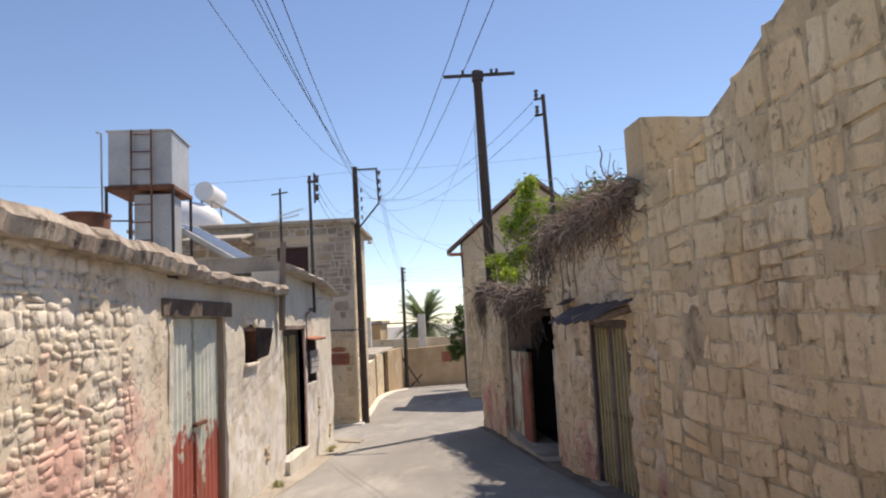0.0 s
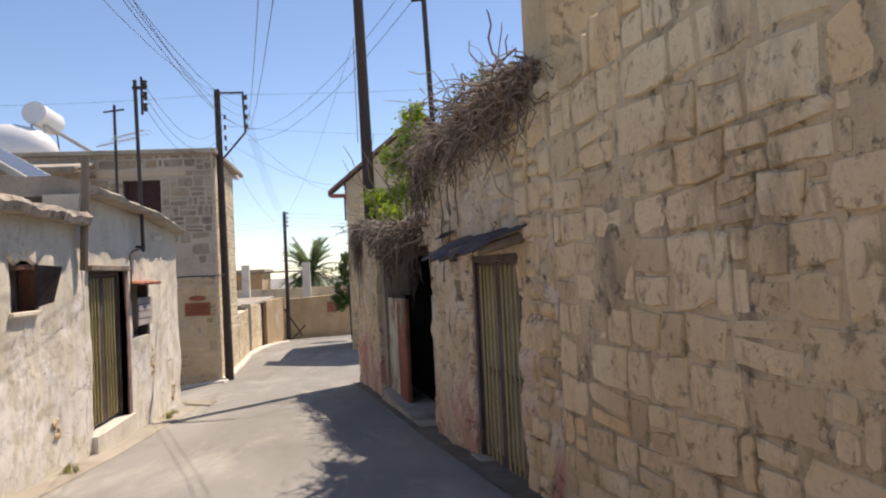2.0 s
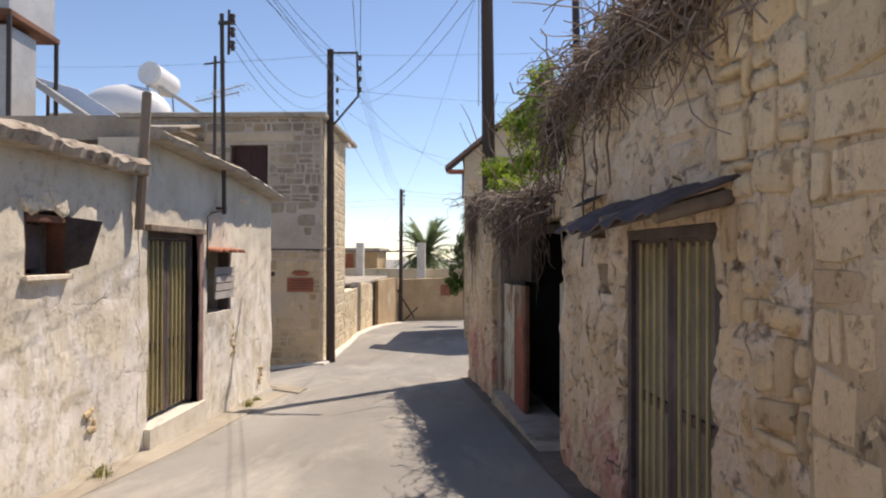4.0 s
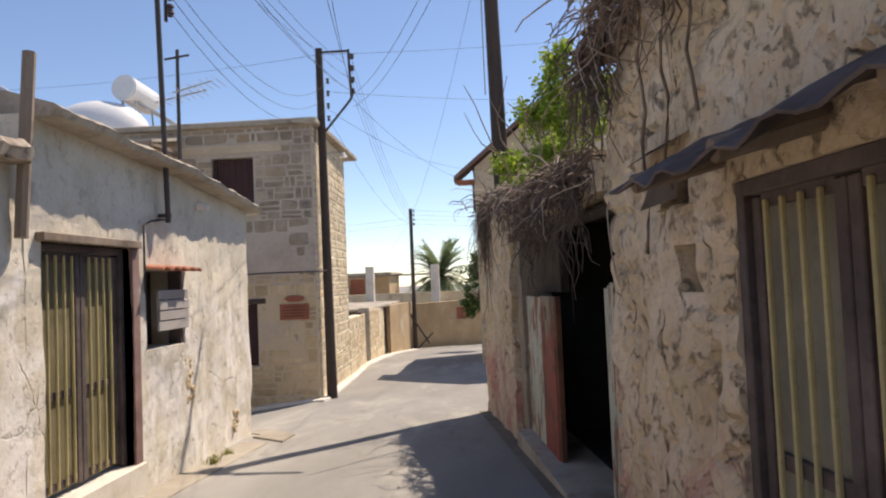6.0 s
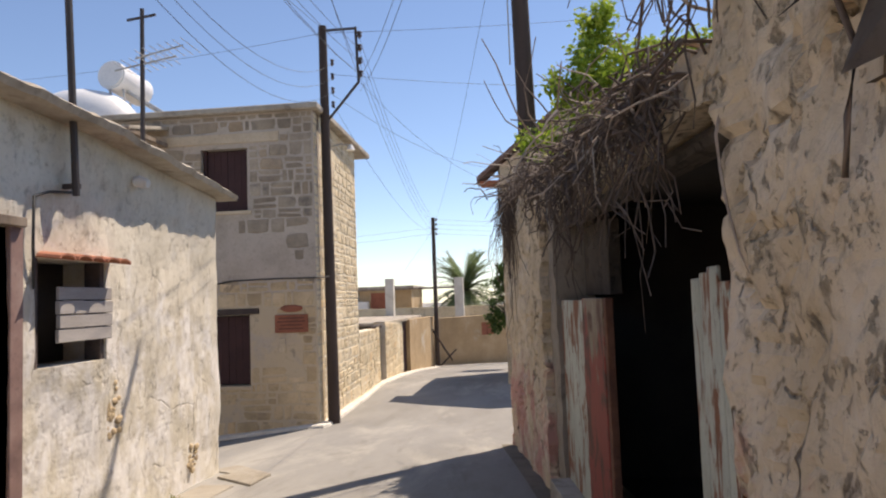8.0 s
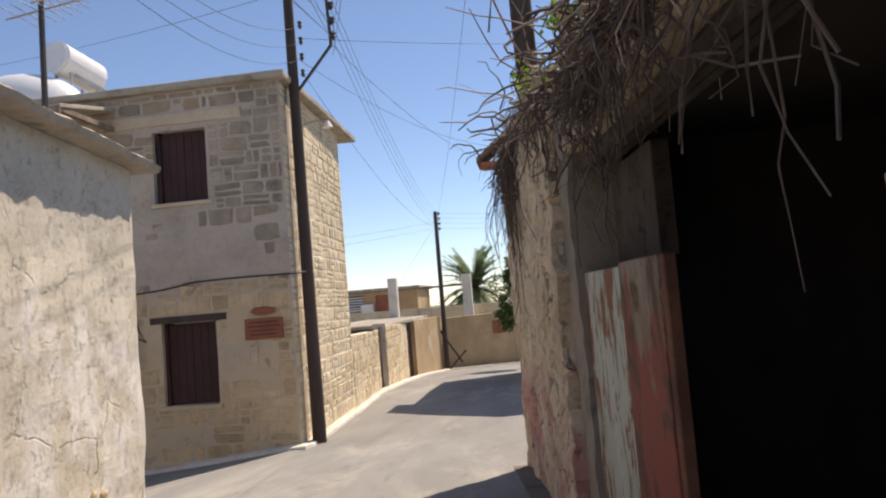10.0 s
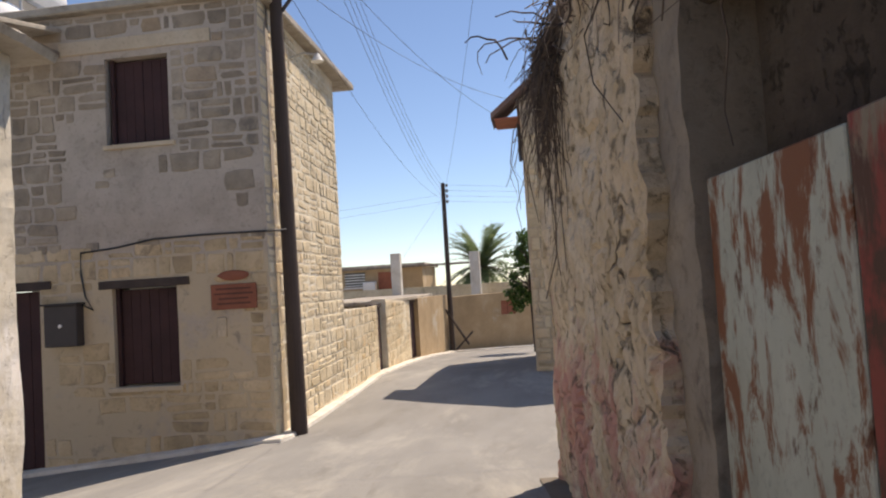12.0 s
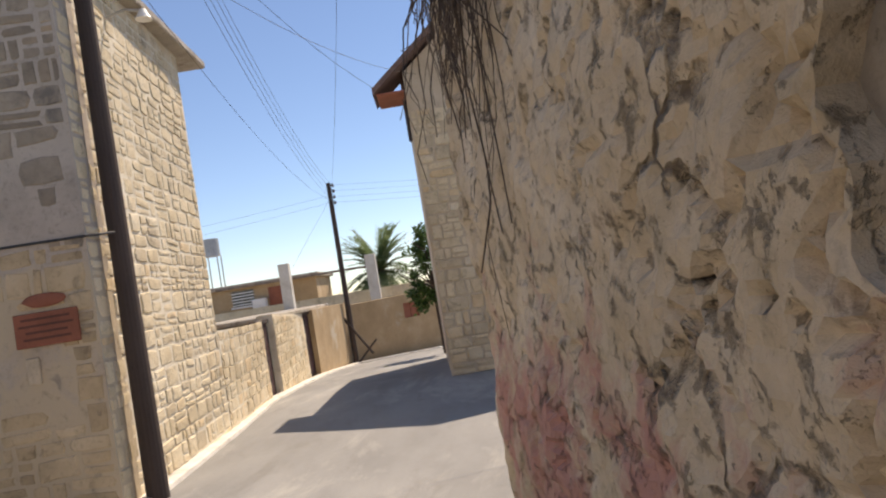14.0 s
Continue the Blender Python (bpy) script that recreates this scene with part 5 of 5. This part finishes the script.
for a, b, s_ in (((-2.55, 23.1, 8.1), (-26, 31, 11.0), 0.6), ((-2.55, 23.1, 8.1), (14, 27, 10.0), 0.3), ((-2.4, 23.1, 7.2), (14, 30, 9.0), 0.6), ((-1.78, 23.1, 7.0), (0.35, 29.75, 5.95), 0.25), ((-2.4, 23.1, 6.8), (1.2, 29.9, 6.2), 0.4),
                 ((-2.8, 44.2, 6.0), (-32, 52, 6.4), 0.5), ((-2.8, 44.2, 5.7), (-32, 52, 5.8), 0.5), ((1.3, 19.7, 8.4), (-2.7, 44.2, 6.3), 0.5), ((-2.8, 44.2, 5.9), (-4.6, 43.4, 3.3), 0.0)):
    cable_thing(sag(a, b, s_), 0.0042, W, "overhead_wire", "wire", group="overhead wires")
for k in range(4):
    cable_thing(sag((-2.6, 44.2, 6.4 - 0.24 * k), (20, 52, 6.6 - 0.24 * k), 0.4), 0.0042, W, "overhead_wire", "wire", group="overhead wires")


# ---- plants ----
def leaf_cloud(blobs, n, size, seed, mat, name="foliage", long=1.7, droop=0.3):
    """Many small leaves in uneven clumps; blobs: (centre, radii)."""
    rng = random.Random(seed)
    vs, fs = [], []
    clumps = []
    for c, r in blobs:
        for _ in range(int(26 * (r[0] + r[1] + r[2]))):
            u = Vector((rng.gauss(0, 1), rng.gauss(0, 1), rng.gauss(0, 1))).normalized() * rng.uniform(0.45, 1.08)
            clumps.append(Vector(c) + Vector((u.x * r[0], u.y * r[1], u.z * r[2])))
    for i in range(n):
        c = clumps[rng.randrange(len(clumps))] + Vector((rng.gauss(0, 0.075), rng.gauss(0, 0.075), rng.gauss(0, 0.075)))
        d = Vector((rng.gauss(0, 1), rng.gauss(0, 1), rng.gauss(-droop, 0.7))).normalized()
        u = d.orthogonal().normalized()
        u = Matrix.Rotation(rng.uniform(0, 6.28), 3, d) @ u
        L = size * rng.uniform(0.6, 1.4) * long
        w = size * rng.uniform(0.35, 0.6)
        o = len(vs)
        nrm = d.cross(u) * w * 0.25
        vs += [c, c + d * L * 0.45 + u * w + nrm, c + d * L, c + d * L * 0.45 - u * w + nrm]
        fs += [(o, o + 1, o + 2), (o, o + 2, o + 3)]
    return mesh_of(name, vs, fs, mat)


def branch_mesh(starts, seed, r, mat, seg=6, length=0.9, up=0.5):
    rng = random.Random(seed)
    out = []
    for s_ in starts:
        p = Vector(s_)
        d = Vector((rng.gauss(0, 0.5), rng.gauss(0, 0.5), up)).normalized()
        pts = [p]
        for _ in range(seg):
            d = (d + Vector((rng.gauss(0, 0.25), rng.gauss(0, 0.25), rng.gauss(0, 0.2)))).normalized()
            p = p + d * length / seg
            pts.append(p)
        out.append(tube(pts, r, 4, 0.7))
    return mesh_of("branchwork", *join(*out), mat)


bush = thing("roof_shrub", "bright green leafy shrub growing on the earth roof", "shrub", pose(0, 0, 0))
part("foliage", leaf_cloud([((2.75, 19.9, 6.0), (0.55, 0.6, 0.6)), ((2.75, 20.0, 6.65), (0.3, 0.35, 0.35)), ((2.3, 19.7, 5.55), (0.42, 0.55, 0.4)), ((2.9, 19.6, 5.3), (0.6, 0.6, 0.45)), ((1.85, 18.8, 4.5), (0.4, 0.5, 0.2)), ((2.4, 19.1, 4.65), (0.55, 0.5, 0.3)),
                            ((3.4, 19.9, 5.8), (0.4, 0.5, 0.5)), ((3.9, 20.2, 6.05), (0.6, 0.6, 0.4)), ((4.6, 20.3, 6.3), (0.5, 0.5, 0.25)), ((2.0, 18.2, 4.15), (0.3, 0.4, 0.15))], 11000, 0.06, 3, M_LEAF), bush)
part("branchwork", branch_mesh([(2.1 + 0.07 * k, 18.7 + 0.03 * k, 3.42) for k in range(18)], 5, 0.024, M_VINE, 8, 2.9, 1.6), bush)
bush2 = thing("roof_shrub", "sparse dry grey-green shrub on the higher roof edge", "shrub", pose(0, 0, 0))
part("foliage", leaf_cloud([((2.5, 10.3, 4.55), (0.3, 1.0, 0.22)), ((2.6, 9.2, 4.6), (0.25, 0.6, 0.15))], 900, 0.04, 8, M_LEAF2), bush2)
rng = random.Random(12)
part("branchwork", branch_mesh([(2.45 + rng.uniform(-0.15, 0.3), rng.uniform(8.3, 11.4), 4.15) for k in range(70)], 15, 0.009, M_TWIG, 6, 0.75, 0.8), bush2)


def hanging_vines(name, label, y0, y1, topz, n, lo, hi, seed, mat, r=0.011, spread=0.16, inner=0.35):
    """Dry stems tangled on the roof edge and hanging down over the wall."""
    rng = random.Random(seed)
    out = []
    for _ in range(n):
        y = rng.uniform(y0, y1)
        s = ry(y)
        tz = topz(y)
        L = rng.uniform(lo, hi) * rng.random() ** 0.5
        pts = [RP.at(s, tz + rng.uniform(-0.05, 0.12), -inner * rng.random())]
        d, ss, z = rng.uniform(0.02, spread), s, tz + rng.uniform(0.0, 0.2)
        pts.append(RP.at(ss + rng.gauss(0, 0.06), z, d * 0.6))
        for k in range(6):
            z -= L / 6
            ss += rng.gauss(0, 0.11)
            z += rng.gauss(0, 0.05)
            d = max(0.03, d + rng.gauss(0, 0.05))
            pts.append(RP.at(ss, z, d + 0.03))
        out.append(tube(pts, r * rng.uniform(0.5, 1.4), 4, 0.6))
    ob = part(name, mesh_of(name, *join(*out), mat))
    return tagged(ob, label, "vine", kind="stuff")


def tangle(label, y0, y1, n, seed, mat, r=0.009, step=0.12, out=0.1, rise=0.1):
    """A mat of crossing dry stems along the wall's top edge."""
    rng = random.Random(seed)
    res = []
    for _ in range(n):
        y = rng.uniform(y0, y1)
        p = RP.at(ry(y), top_a(y) + rng.gauss(0.0, rise), rng.gauss(out * 0.4, 0.12))
        d = Vector((rng.gauss(0, 1), rng.gauss(0, 1), rng.gauss(-0.1, 0.6))).normalized()
        pts = [p]
        for k in range(6):
            d = (d + Vector((rng.gauss(0, 0.4), rng.gauss(0, 0.4), rng.gauss(-0.12, 0.35)))).normalized()
            p = p + d * step * rng.uniform(0.5, 1.3)
            pts.append(p)
        res.append(tube(pts, r * rng.uniform(0.5, 1.5), 4, 0.6))
    tagged(part("dry_tangle", mesh_of("dry_tangle", *join(*res), mat)), label, "vine", kind="stuff")


def top_a(y):
    return float(np.interp(y, (7.5, 11.3, 11.75, 15.5, 17.0, 19.6), (4.32, 4.30, 3.46, 3.56, 3.78, 3.8)))


hanging_vines("dry_vines", "tangled dry brown vines on the wall top", 7.7, 11.1, top_a, 220, 0.15, 0.7, 21, M_VINE)
hanging_vines("dry_vines", "bleached dry twigs over the roof edge", 7.8, 11.2, top_a, 130, 0.1, 0.45, 22, M_TWIG, 0.008, 0.2)
hanging_vines("dry_vines", "tangled dry brown roots hanging over the doorway", 11.8, 16.2, lambda y: top_a(y) - 0.1, 70, 0.25, 0.8, 23, M_ROOT, 0.009, 0.2)
hanging_vines("dry_vines", "dark dry roots dangling into the doorway", 11.9, 15.0, lambda y: 3.3, 70, 0.4, 1.0, 27, M_ROOT, 0.008, 0.12)
hanging_vines("dry_vines", "bleached dry twigs over the doorway", 12.6, 18.0, top_a, 45, 0.1, 0.5, 24, M_TWIG, 0.008, 0.15)
hanging_vines("dry_vines", "dry vine stems hanging down the corner wall", 17.95, 19.25, top_a, 230, 0.4, 1.5, 25, M_ROOT, 0.006, 0.07)
hanging_vines("dry_vines", "thin dry stems on the corner wall top", 16.3, 18.0, top_a, 40, 0.15, 0.5, 28, M_ROOT, 0.006, 0.06)
hanging_vines("dry_vines", "long bare vine stems on the corner wall", 17.7, 18.4, top_a, 7, 2.4, 3.3, 26, M_ROOT, 0.007, 0.03)
hanging_vines("dry_vines", "dense dark dry roots hanging at the step of the roof", 11.3, 12.0, lambda y: 4.2, 120, 0.4, 1.1, 41, M_ROOT, 0.010, 0.08, 0.5)
hanging_vines("dry_vines", "brown root mat drooping over the dark doorway", 12.0, 15.2, lambda y: 3.4, 150, 0.25, 0.8, 42, M_ROOT, 0.009, 0.1)
tangle("matted dry brown stems along the high wall top", 7.7, 11.2, 330, 31, M_VINE, 0.009, 0.11, 0.15, 0.08)
tangle("bleached dry stems along the high wall top", 7.8, 11.8, 110, 32, M_TWIG, 0.007, 0.14, 0.15, 0.14)
tangle("matted dry brown stems along the low wall top", 12.6, 18.8, 100, 33, M_ROOT, 0.008, 0.1, 0.2, 0.06)
tangle("bleached dry stems along the low wall top", 12.6, 17.5, 55, 34, M_TWIG, 0.007, 0.12, 0.2, 0.05)
for k in range(3):
    y = 10.0 + 0.35 * k
    cable_thing([RP.at(ry(y + 0.05 * math.sin(i * 1.9 + k)), 4.3 - i * 0.16, 0.07) for i in range(7 + k * 2)], 0.01, "bare vine stem clinging to the wall", "vine_stem", "vine", M_VINE)


def weed_tuft(y, x, size, seed):
    t = thing("weed_tuft", "small dry yellow-green weed at the foot of the wall", "weed", pose(x, y, gz(x, y)), "weeds at the wall foot")
    rng = random.Random(seed)
    vs, fs = [], []
    for k in range(46):
        az, lean = rng.uniform(0, 6.28), rng.uniform(0.2, 0.9)
        d = Vector((math.cos(az) * lean, math.sin(az) * lean, 1)).normalized()
        u = Vector((-math.sin(az), math.cos(az), 0)) * 0.006
        p0 = Vector((rng.gauss(0, size * 0.3), rng.gauss(0, size * 0.5), 0.005))
        p1 = p0 + d * size * rng.uniform(0.3, 0.7)
        p2 = p1 + (d + Vector((math.cos(az), math.sin(az), -0.5)) * 0.6) * size * rng.uniform(0.2, 0.5)
        o = len(vs)
        vs += [p0 - u, p0 + u, p1 + u, p1 - u, p2]
        fs += [(o, o + 1, o + 2, o + 3), (o + 3, o + 2, o + 4)]
    part("blades", mesh_of("blades", vs, fs, M_WEED), t)


for y, x, size, seed in ((8.0, -2.12, 0.24, 1), (8.5, -2.14, 0.16, 2), (10.8, -2.13, 0.14, 3), (15.1, -2.16, 0.15, 4), (15.7, -2.2, 0.1, 5)):
    weed_tuft(y, x, size, seed)


def palm():
    t = thing("palm_tree", "date palm with a dense crown of arching fronds", "palm", pose(-2.3, 58, -1.8))
    bm = bmesh.new()
    for k in range(8):
        rod(bm, (0, 0, k * 0.6), (0, 0, k * 0.6 + 0.62), 0.36, 0.3, 12)
    part("trunk", bm, t, "ringed trunk", M_POLE)
    rng = random.Random(4)
    vs, fs = [], []
    for k in range(84):
        az = k * 2.399
        el = rng.uniform(-0.25, 1.35)
        L = rng.uniform(2.2, 3.0)
        d = Vector((math.cos(az) * math.cos(el), math.sin(az) * math.cos(el), math.sin(el)))
        p = Vector((0, 0, 4.7))
        sd = d.cross(Vector((0, 0, 1))).normalized()
        pr = []
        for i in range(15):
            pr.append((p.copy(), d.copy()))
            d = (d + Vector((0, 0, -0.07))).normalized()
            p = p + d * L / 14
        out = tube([q for q, _ in pr], 0.03, 4, 0.8)
        o = len(vs)
        vs += out[0]
        fs += [tuple(i + o for i in f) for f in out[1]]
        for q, dd in pr[2:]:
            for sg in (-1, 1):
                for sub in (0, 1):
                    b = q + dd * sub * L / 28
                    tip = b + (sd * sg * 0.8 + dd * 0.7 + Vector((0, 0, rng.uniform(-0.05, 0.25)))).normalized() * rng.uniform(0.4, 0.6)
                    o = len(vs)
                    vs += [b - dd * 0.055, b + dd * 0.055, tip]
                    fs.append((o, o + 1, o + 2))
    part("crown", mesh_of("crown", vs, fs, M_FROND), t)


palm()
t = thing("tree", "small dark green leafy tree beside the gabled house", "tree", pose(0, 0, 0))
part("trunk", rodm((0.9, 40.5, -0.9), (0.8, 40.5, 2.2), 0.12, 0.07), t, "", M_POLE)
part("branchwork", branch_mesh([(0.8, 40.5, 1.2 + 0.1 * k) for k in range(10)], 6, 0.035, M_POLE, 6, 1.8, 0.7), t)
part("crown", leaf_cloud([((0.75, 40.5, 2.4), (0.85, 0.9, 1.2)), ((0.9, 40.3, 3.3), (0.5, 0.6, 0.6)), ((0.4, 40.3, 1.4), (0.5, 0.5, 0.5))], 3800, 0.085, 9, M_LEAF2, "crown"), t)


# ---- beyond the garden walls ----
def far_house():
    h = thing("far_house", "low ochre house with a flat roof and a barred window", "house", pose(-9.9, 52, -2))
    part("wall", boxm(-3.5, 4.7, 0, 5, 0, 5.1), h, "", M_ORANGE)
    part("roof", boxm(-3.7, 4.9, -0.35, 5.2, 5.1, 5.3, 0.02), h, "", M_CONC)
    wn = part("window", boxm(0.3, 1.45, -0.04, 0.02, 4.15, 4.95), h, "", M_GLASS)
    part("frame", boxm(0.2, 1.55, -0.06, -0.045, 4.05, 4.14), wn, "", M_WHITE)
    for k in range(5):
        part("bar", boxm(0.3, 1.45, -0.07, -0.05, 4.2 + 0.15 * k, 4.25 + 0.15 * k), wn, "", M_WHITE)
    part("door", boxm(2.2, 3.1, -0.05, 0.01, 3.0, 4.9), h, "dark red door", M_SIGN)
    part("air_conditioner", boxm(1.4, 2.1, -0.5, -0.05, 3.9, 4.4, 0.02), h, "", M_WHITE)


far_house()
for x, y, w, z1, g in ((-5.05, 43.9, 0.42, 3.5, 0), (-2.02, 49.2, 0.5, 3.6, 1)):
    p_ = thing("pillar", "pale rendered roof pillar standing free", "pillar", pose(x, y, -1.2), "free pillars")
    part("shaft", boxm(-w / 2, w / 2, -w / 2, w / 2, 0, z1 + 1.2, 0.015), p_, "", M_KERB)
solid("pergola_beam", boxm(-9.5, -1.8, 49.0, 49.12, 3.0, 3.1), M_WOOD, "grey timber beam between the pillars", "beam")
t = thing("far_water_tank", "silver round water tank on a far roof stand", "water tank", pose(-12.7, 60, 3.0))
part("tank", rodm((0, 0, 2.6), (0, 0, 3.7), 0.5, 0.5, 20), t, "", M_GALV)
for x, y in ((-0.4, -0.4), (0.4, -0.4), (-0.4, 0.4), (0.4, 0.4)):
    part("leg", rodm((x, y, -4), (x, y, 2.6), 0.04), t, "", M_GALV)


def gate(name, pl, a, b, z1, label):
    g = thing(name, label, "gate", pl.mat((a + b) / 2, -0.3), kind="structure")
    inv = g.matrix_world.inverted()
    n = 5
    for k in range(n):
        bm = bmb(a + (b - a) * k / n + 0.005, a + (b - a) * (k + 1) / n - 0.005, -0.6, z1, -0.22, -0.17, pl)
        bm.transform(inv)
        part("plank", bm, g, "", M_BROWN)
    bm = bmb(a, b, z1, z1 + 0.1, -0.3, -0.12, pl)
    bm.transform(inv)
    part("lintel", bm, g, "", M_POLE)


GA = Plane((-3.165, 31.4), (-3.3, 33.1), (1, 0))
gate("door_6", GA, 0.0, GA.len, 1.5, "dark brown plank garden gate")
GB = Plane((-3.6, 38.55), (-3.45, 39.6), (1, 0))
gate("door_7", GB, 0.0, GB.len, 1.42, "dark brown plank garden gate")
t = thing("window_6", "small dark red shuttered window in the far wall", "window", FW.mat(3.15, 0.45), kind="structure")
inv = t.matrix_world.inverted()
for a, b in ((2.75, 3.14), (3.16, 3.55)):
    bm = bmb(a, b, 0.45, 1.1, -0.15, -0.1, FW)
    bm.transform(inv)
    part("shutter", bm, t, "", M_SIGN)


def hills():
    vs, fs = [], []
    n = 160
    for i in range(n + 1):
        a = -1.6 + 3.2 * i / n
        r = 1400
        h = -8 + 22 * (noise.noise(Vector((a * 3.1, 0, 0))) + 0.5 * noise.noise(Vector((a * 9, 1, 0))))
        for rr, z in ((r, -40), (r + 60, h), (r + 500, h - 30)):
            vs.append((math.sin(a) * rr, math.cos(a) * rr, z))
    for i in range(n):
        for k in range(2):
            fs.append((i * 3 + k, (i + 1) * 3 + k, (i + 1) * 3 + k + 1, i * 3 + k + 1))
    m = plain("hazy_far_hills", (0.32, 0.38, 0.46), 1.0)
    tagged(new("backdrop", mesh_of("backdrop", vs, fs, m)), "hazy blue far hills on the horizon", "hills", kind="structure")


hills()


# ---- stones of the walls ----
def g_at(pl):
    return lambda s: gz(*pl.at(s, 0).xy)


stones(tall, RP, ry(-1.5), ry(7.48), g_at(RP), tall_top, M_STONE, (0.15, 0.47), (0.15, 0.58), 0.016, 0.02, seed=23, near=ry(4.5), chunky=0.09, tilt=0.10)
stones(tall, RP, 0.1, ry(-1.5), g_at(RP), tall_top, M_STONE, (0.28, 0.5), (0.35, 0.7), 0.022, 0.014, seed=4, limit=0, chunky=0.05)
stones(mid, RP, ry(7.5), ry(8.34), g_at(RP), mid_top, M_STONE, (0.16, 0.36), (0.18, 0.42), 0.03, 0.03, holes=(G,), seed=6, chunky=0.22, tilt=0.08,
       want=lambda s, z: noise.noise(Vector((s * 1.1, z * 1.0, 3))) > -0.1)
stones(near_wall, LP, 9.0, 18.6, g_at(LP), near_top, M_RUBBLE, (0.05, 0.15), (0.06, 0.22), 0.014, 0.008, seed=11, near=17.5, chunky=0.2, tilt=0.35, keep=0.9)
LINTELS = ((UW[0] - 0.75, UW[1] + 0.65, UW[3] + 0.05, UW[3] + 0.33), (LW[0] - 0.22, LW[1] + 0.22, LW[3], LW[3] + 0.14))


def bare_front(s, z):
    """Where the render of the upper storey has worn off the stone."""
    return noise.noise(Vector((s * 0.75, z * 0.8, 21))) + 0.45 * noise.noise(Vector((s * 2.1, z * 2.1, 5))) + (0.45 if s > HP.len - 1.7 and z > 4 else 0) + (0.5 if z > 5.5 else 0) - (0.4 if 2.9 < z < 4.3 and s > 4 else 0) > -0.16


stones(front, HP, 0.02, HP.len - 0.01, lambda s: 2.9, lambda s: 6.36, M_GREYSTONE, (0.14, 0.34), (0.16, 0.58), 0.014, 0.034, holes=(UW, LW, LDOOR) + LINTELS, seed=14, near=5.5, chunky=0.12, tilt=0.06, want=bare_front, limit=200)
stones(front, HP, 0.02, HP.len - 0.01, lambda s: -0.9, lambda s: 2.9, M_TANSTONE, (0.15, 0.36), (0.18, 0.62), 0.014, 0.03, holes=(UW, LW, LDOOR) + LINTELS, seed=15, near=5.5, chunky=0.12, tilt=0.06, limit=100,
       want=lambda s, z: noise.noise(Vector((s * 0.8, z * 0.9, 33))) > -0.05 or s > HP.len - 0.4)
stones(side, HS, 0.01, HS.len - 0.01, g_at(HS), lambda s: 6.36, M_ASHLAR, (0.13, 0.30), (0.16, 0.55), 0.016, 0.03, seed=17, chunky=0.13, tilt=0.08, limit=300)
stones(gw1, GW, 0.02, GW.len - 0.02, g_at(GW), lambda s: 1.6, M_ASHLAR, (0.2, 0.32), (0.25, 0.55), 0.016, 0.02, seed=19, chunky=0.05, tilt=0.03)
stones(gw2, GW2, 0.02, GW2.len - 0.02, g_at(GW2), lambda s: 1.66 - 0.04 * s, M_ASHLAR, (0.22, 0.34), (0.3, 0.6), 0.016, 0.02, seed=20, chunky=0.05, tilt=0.03)
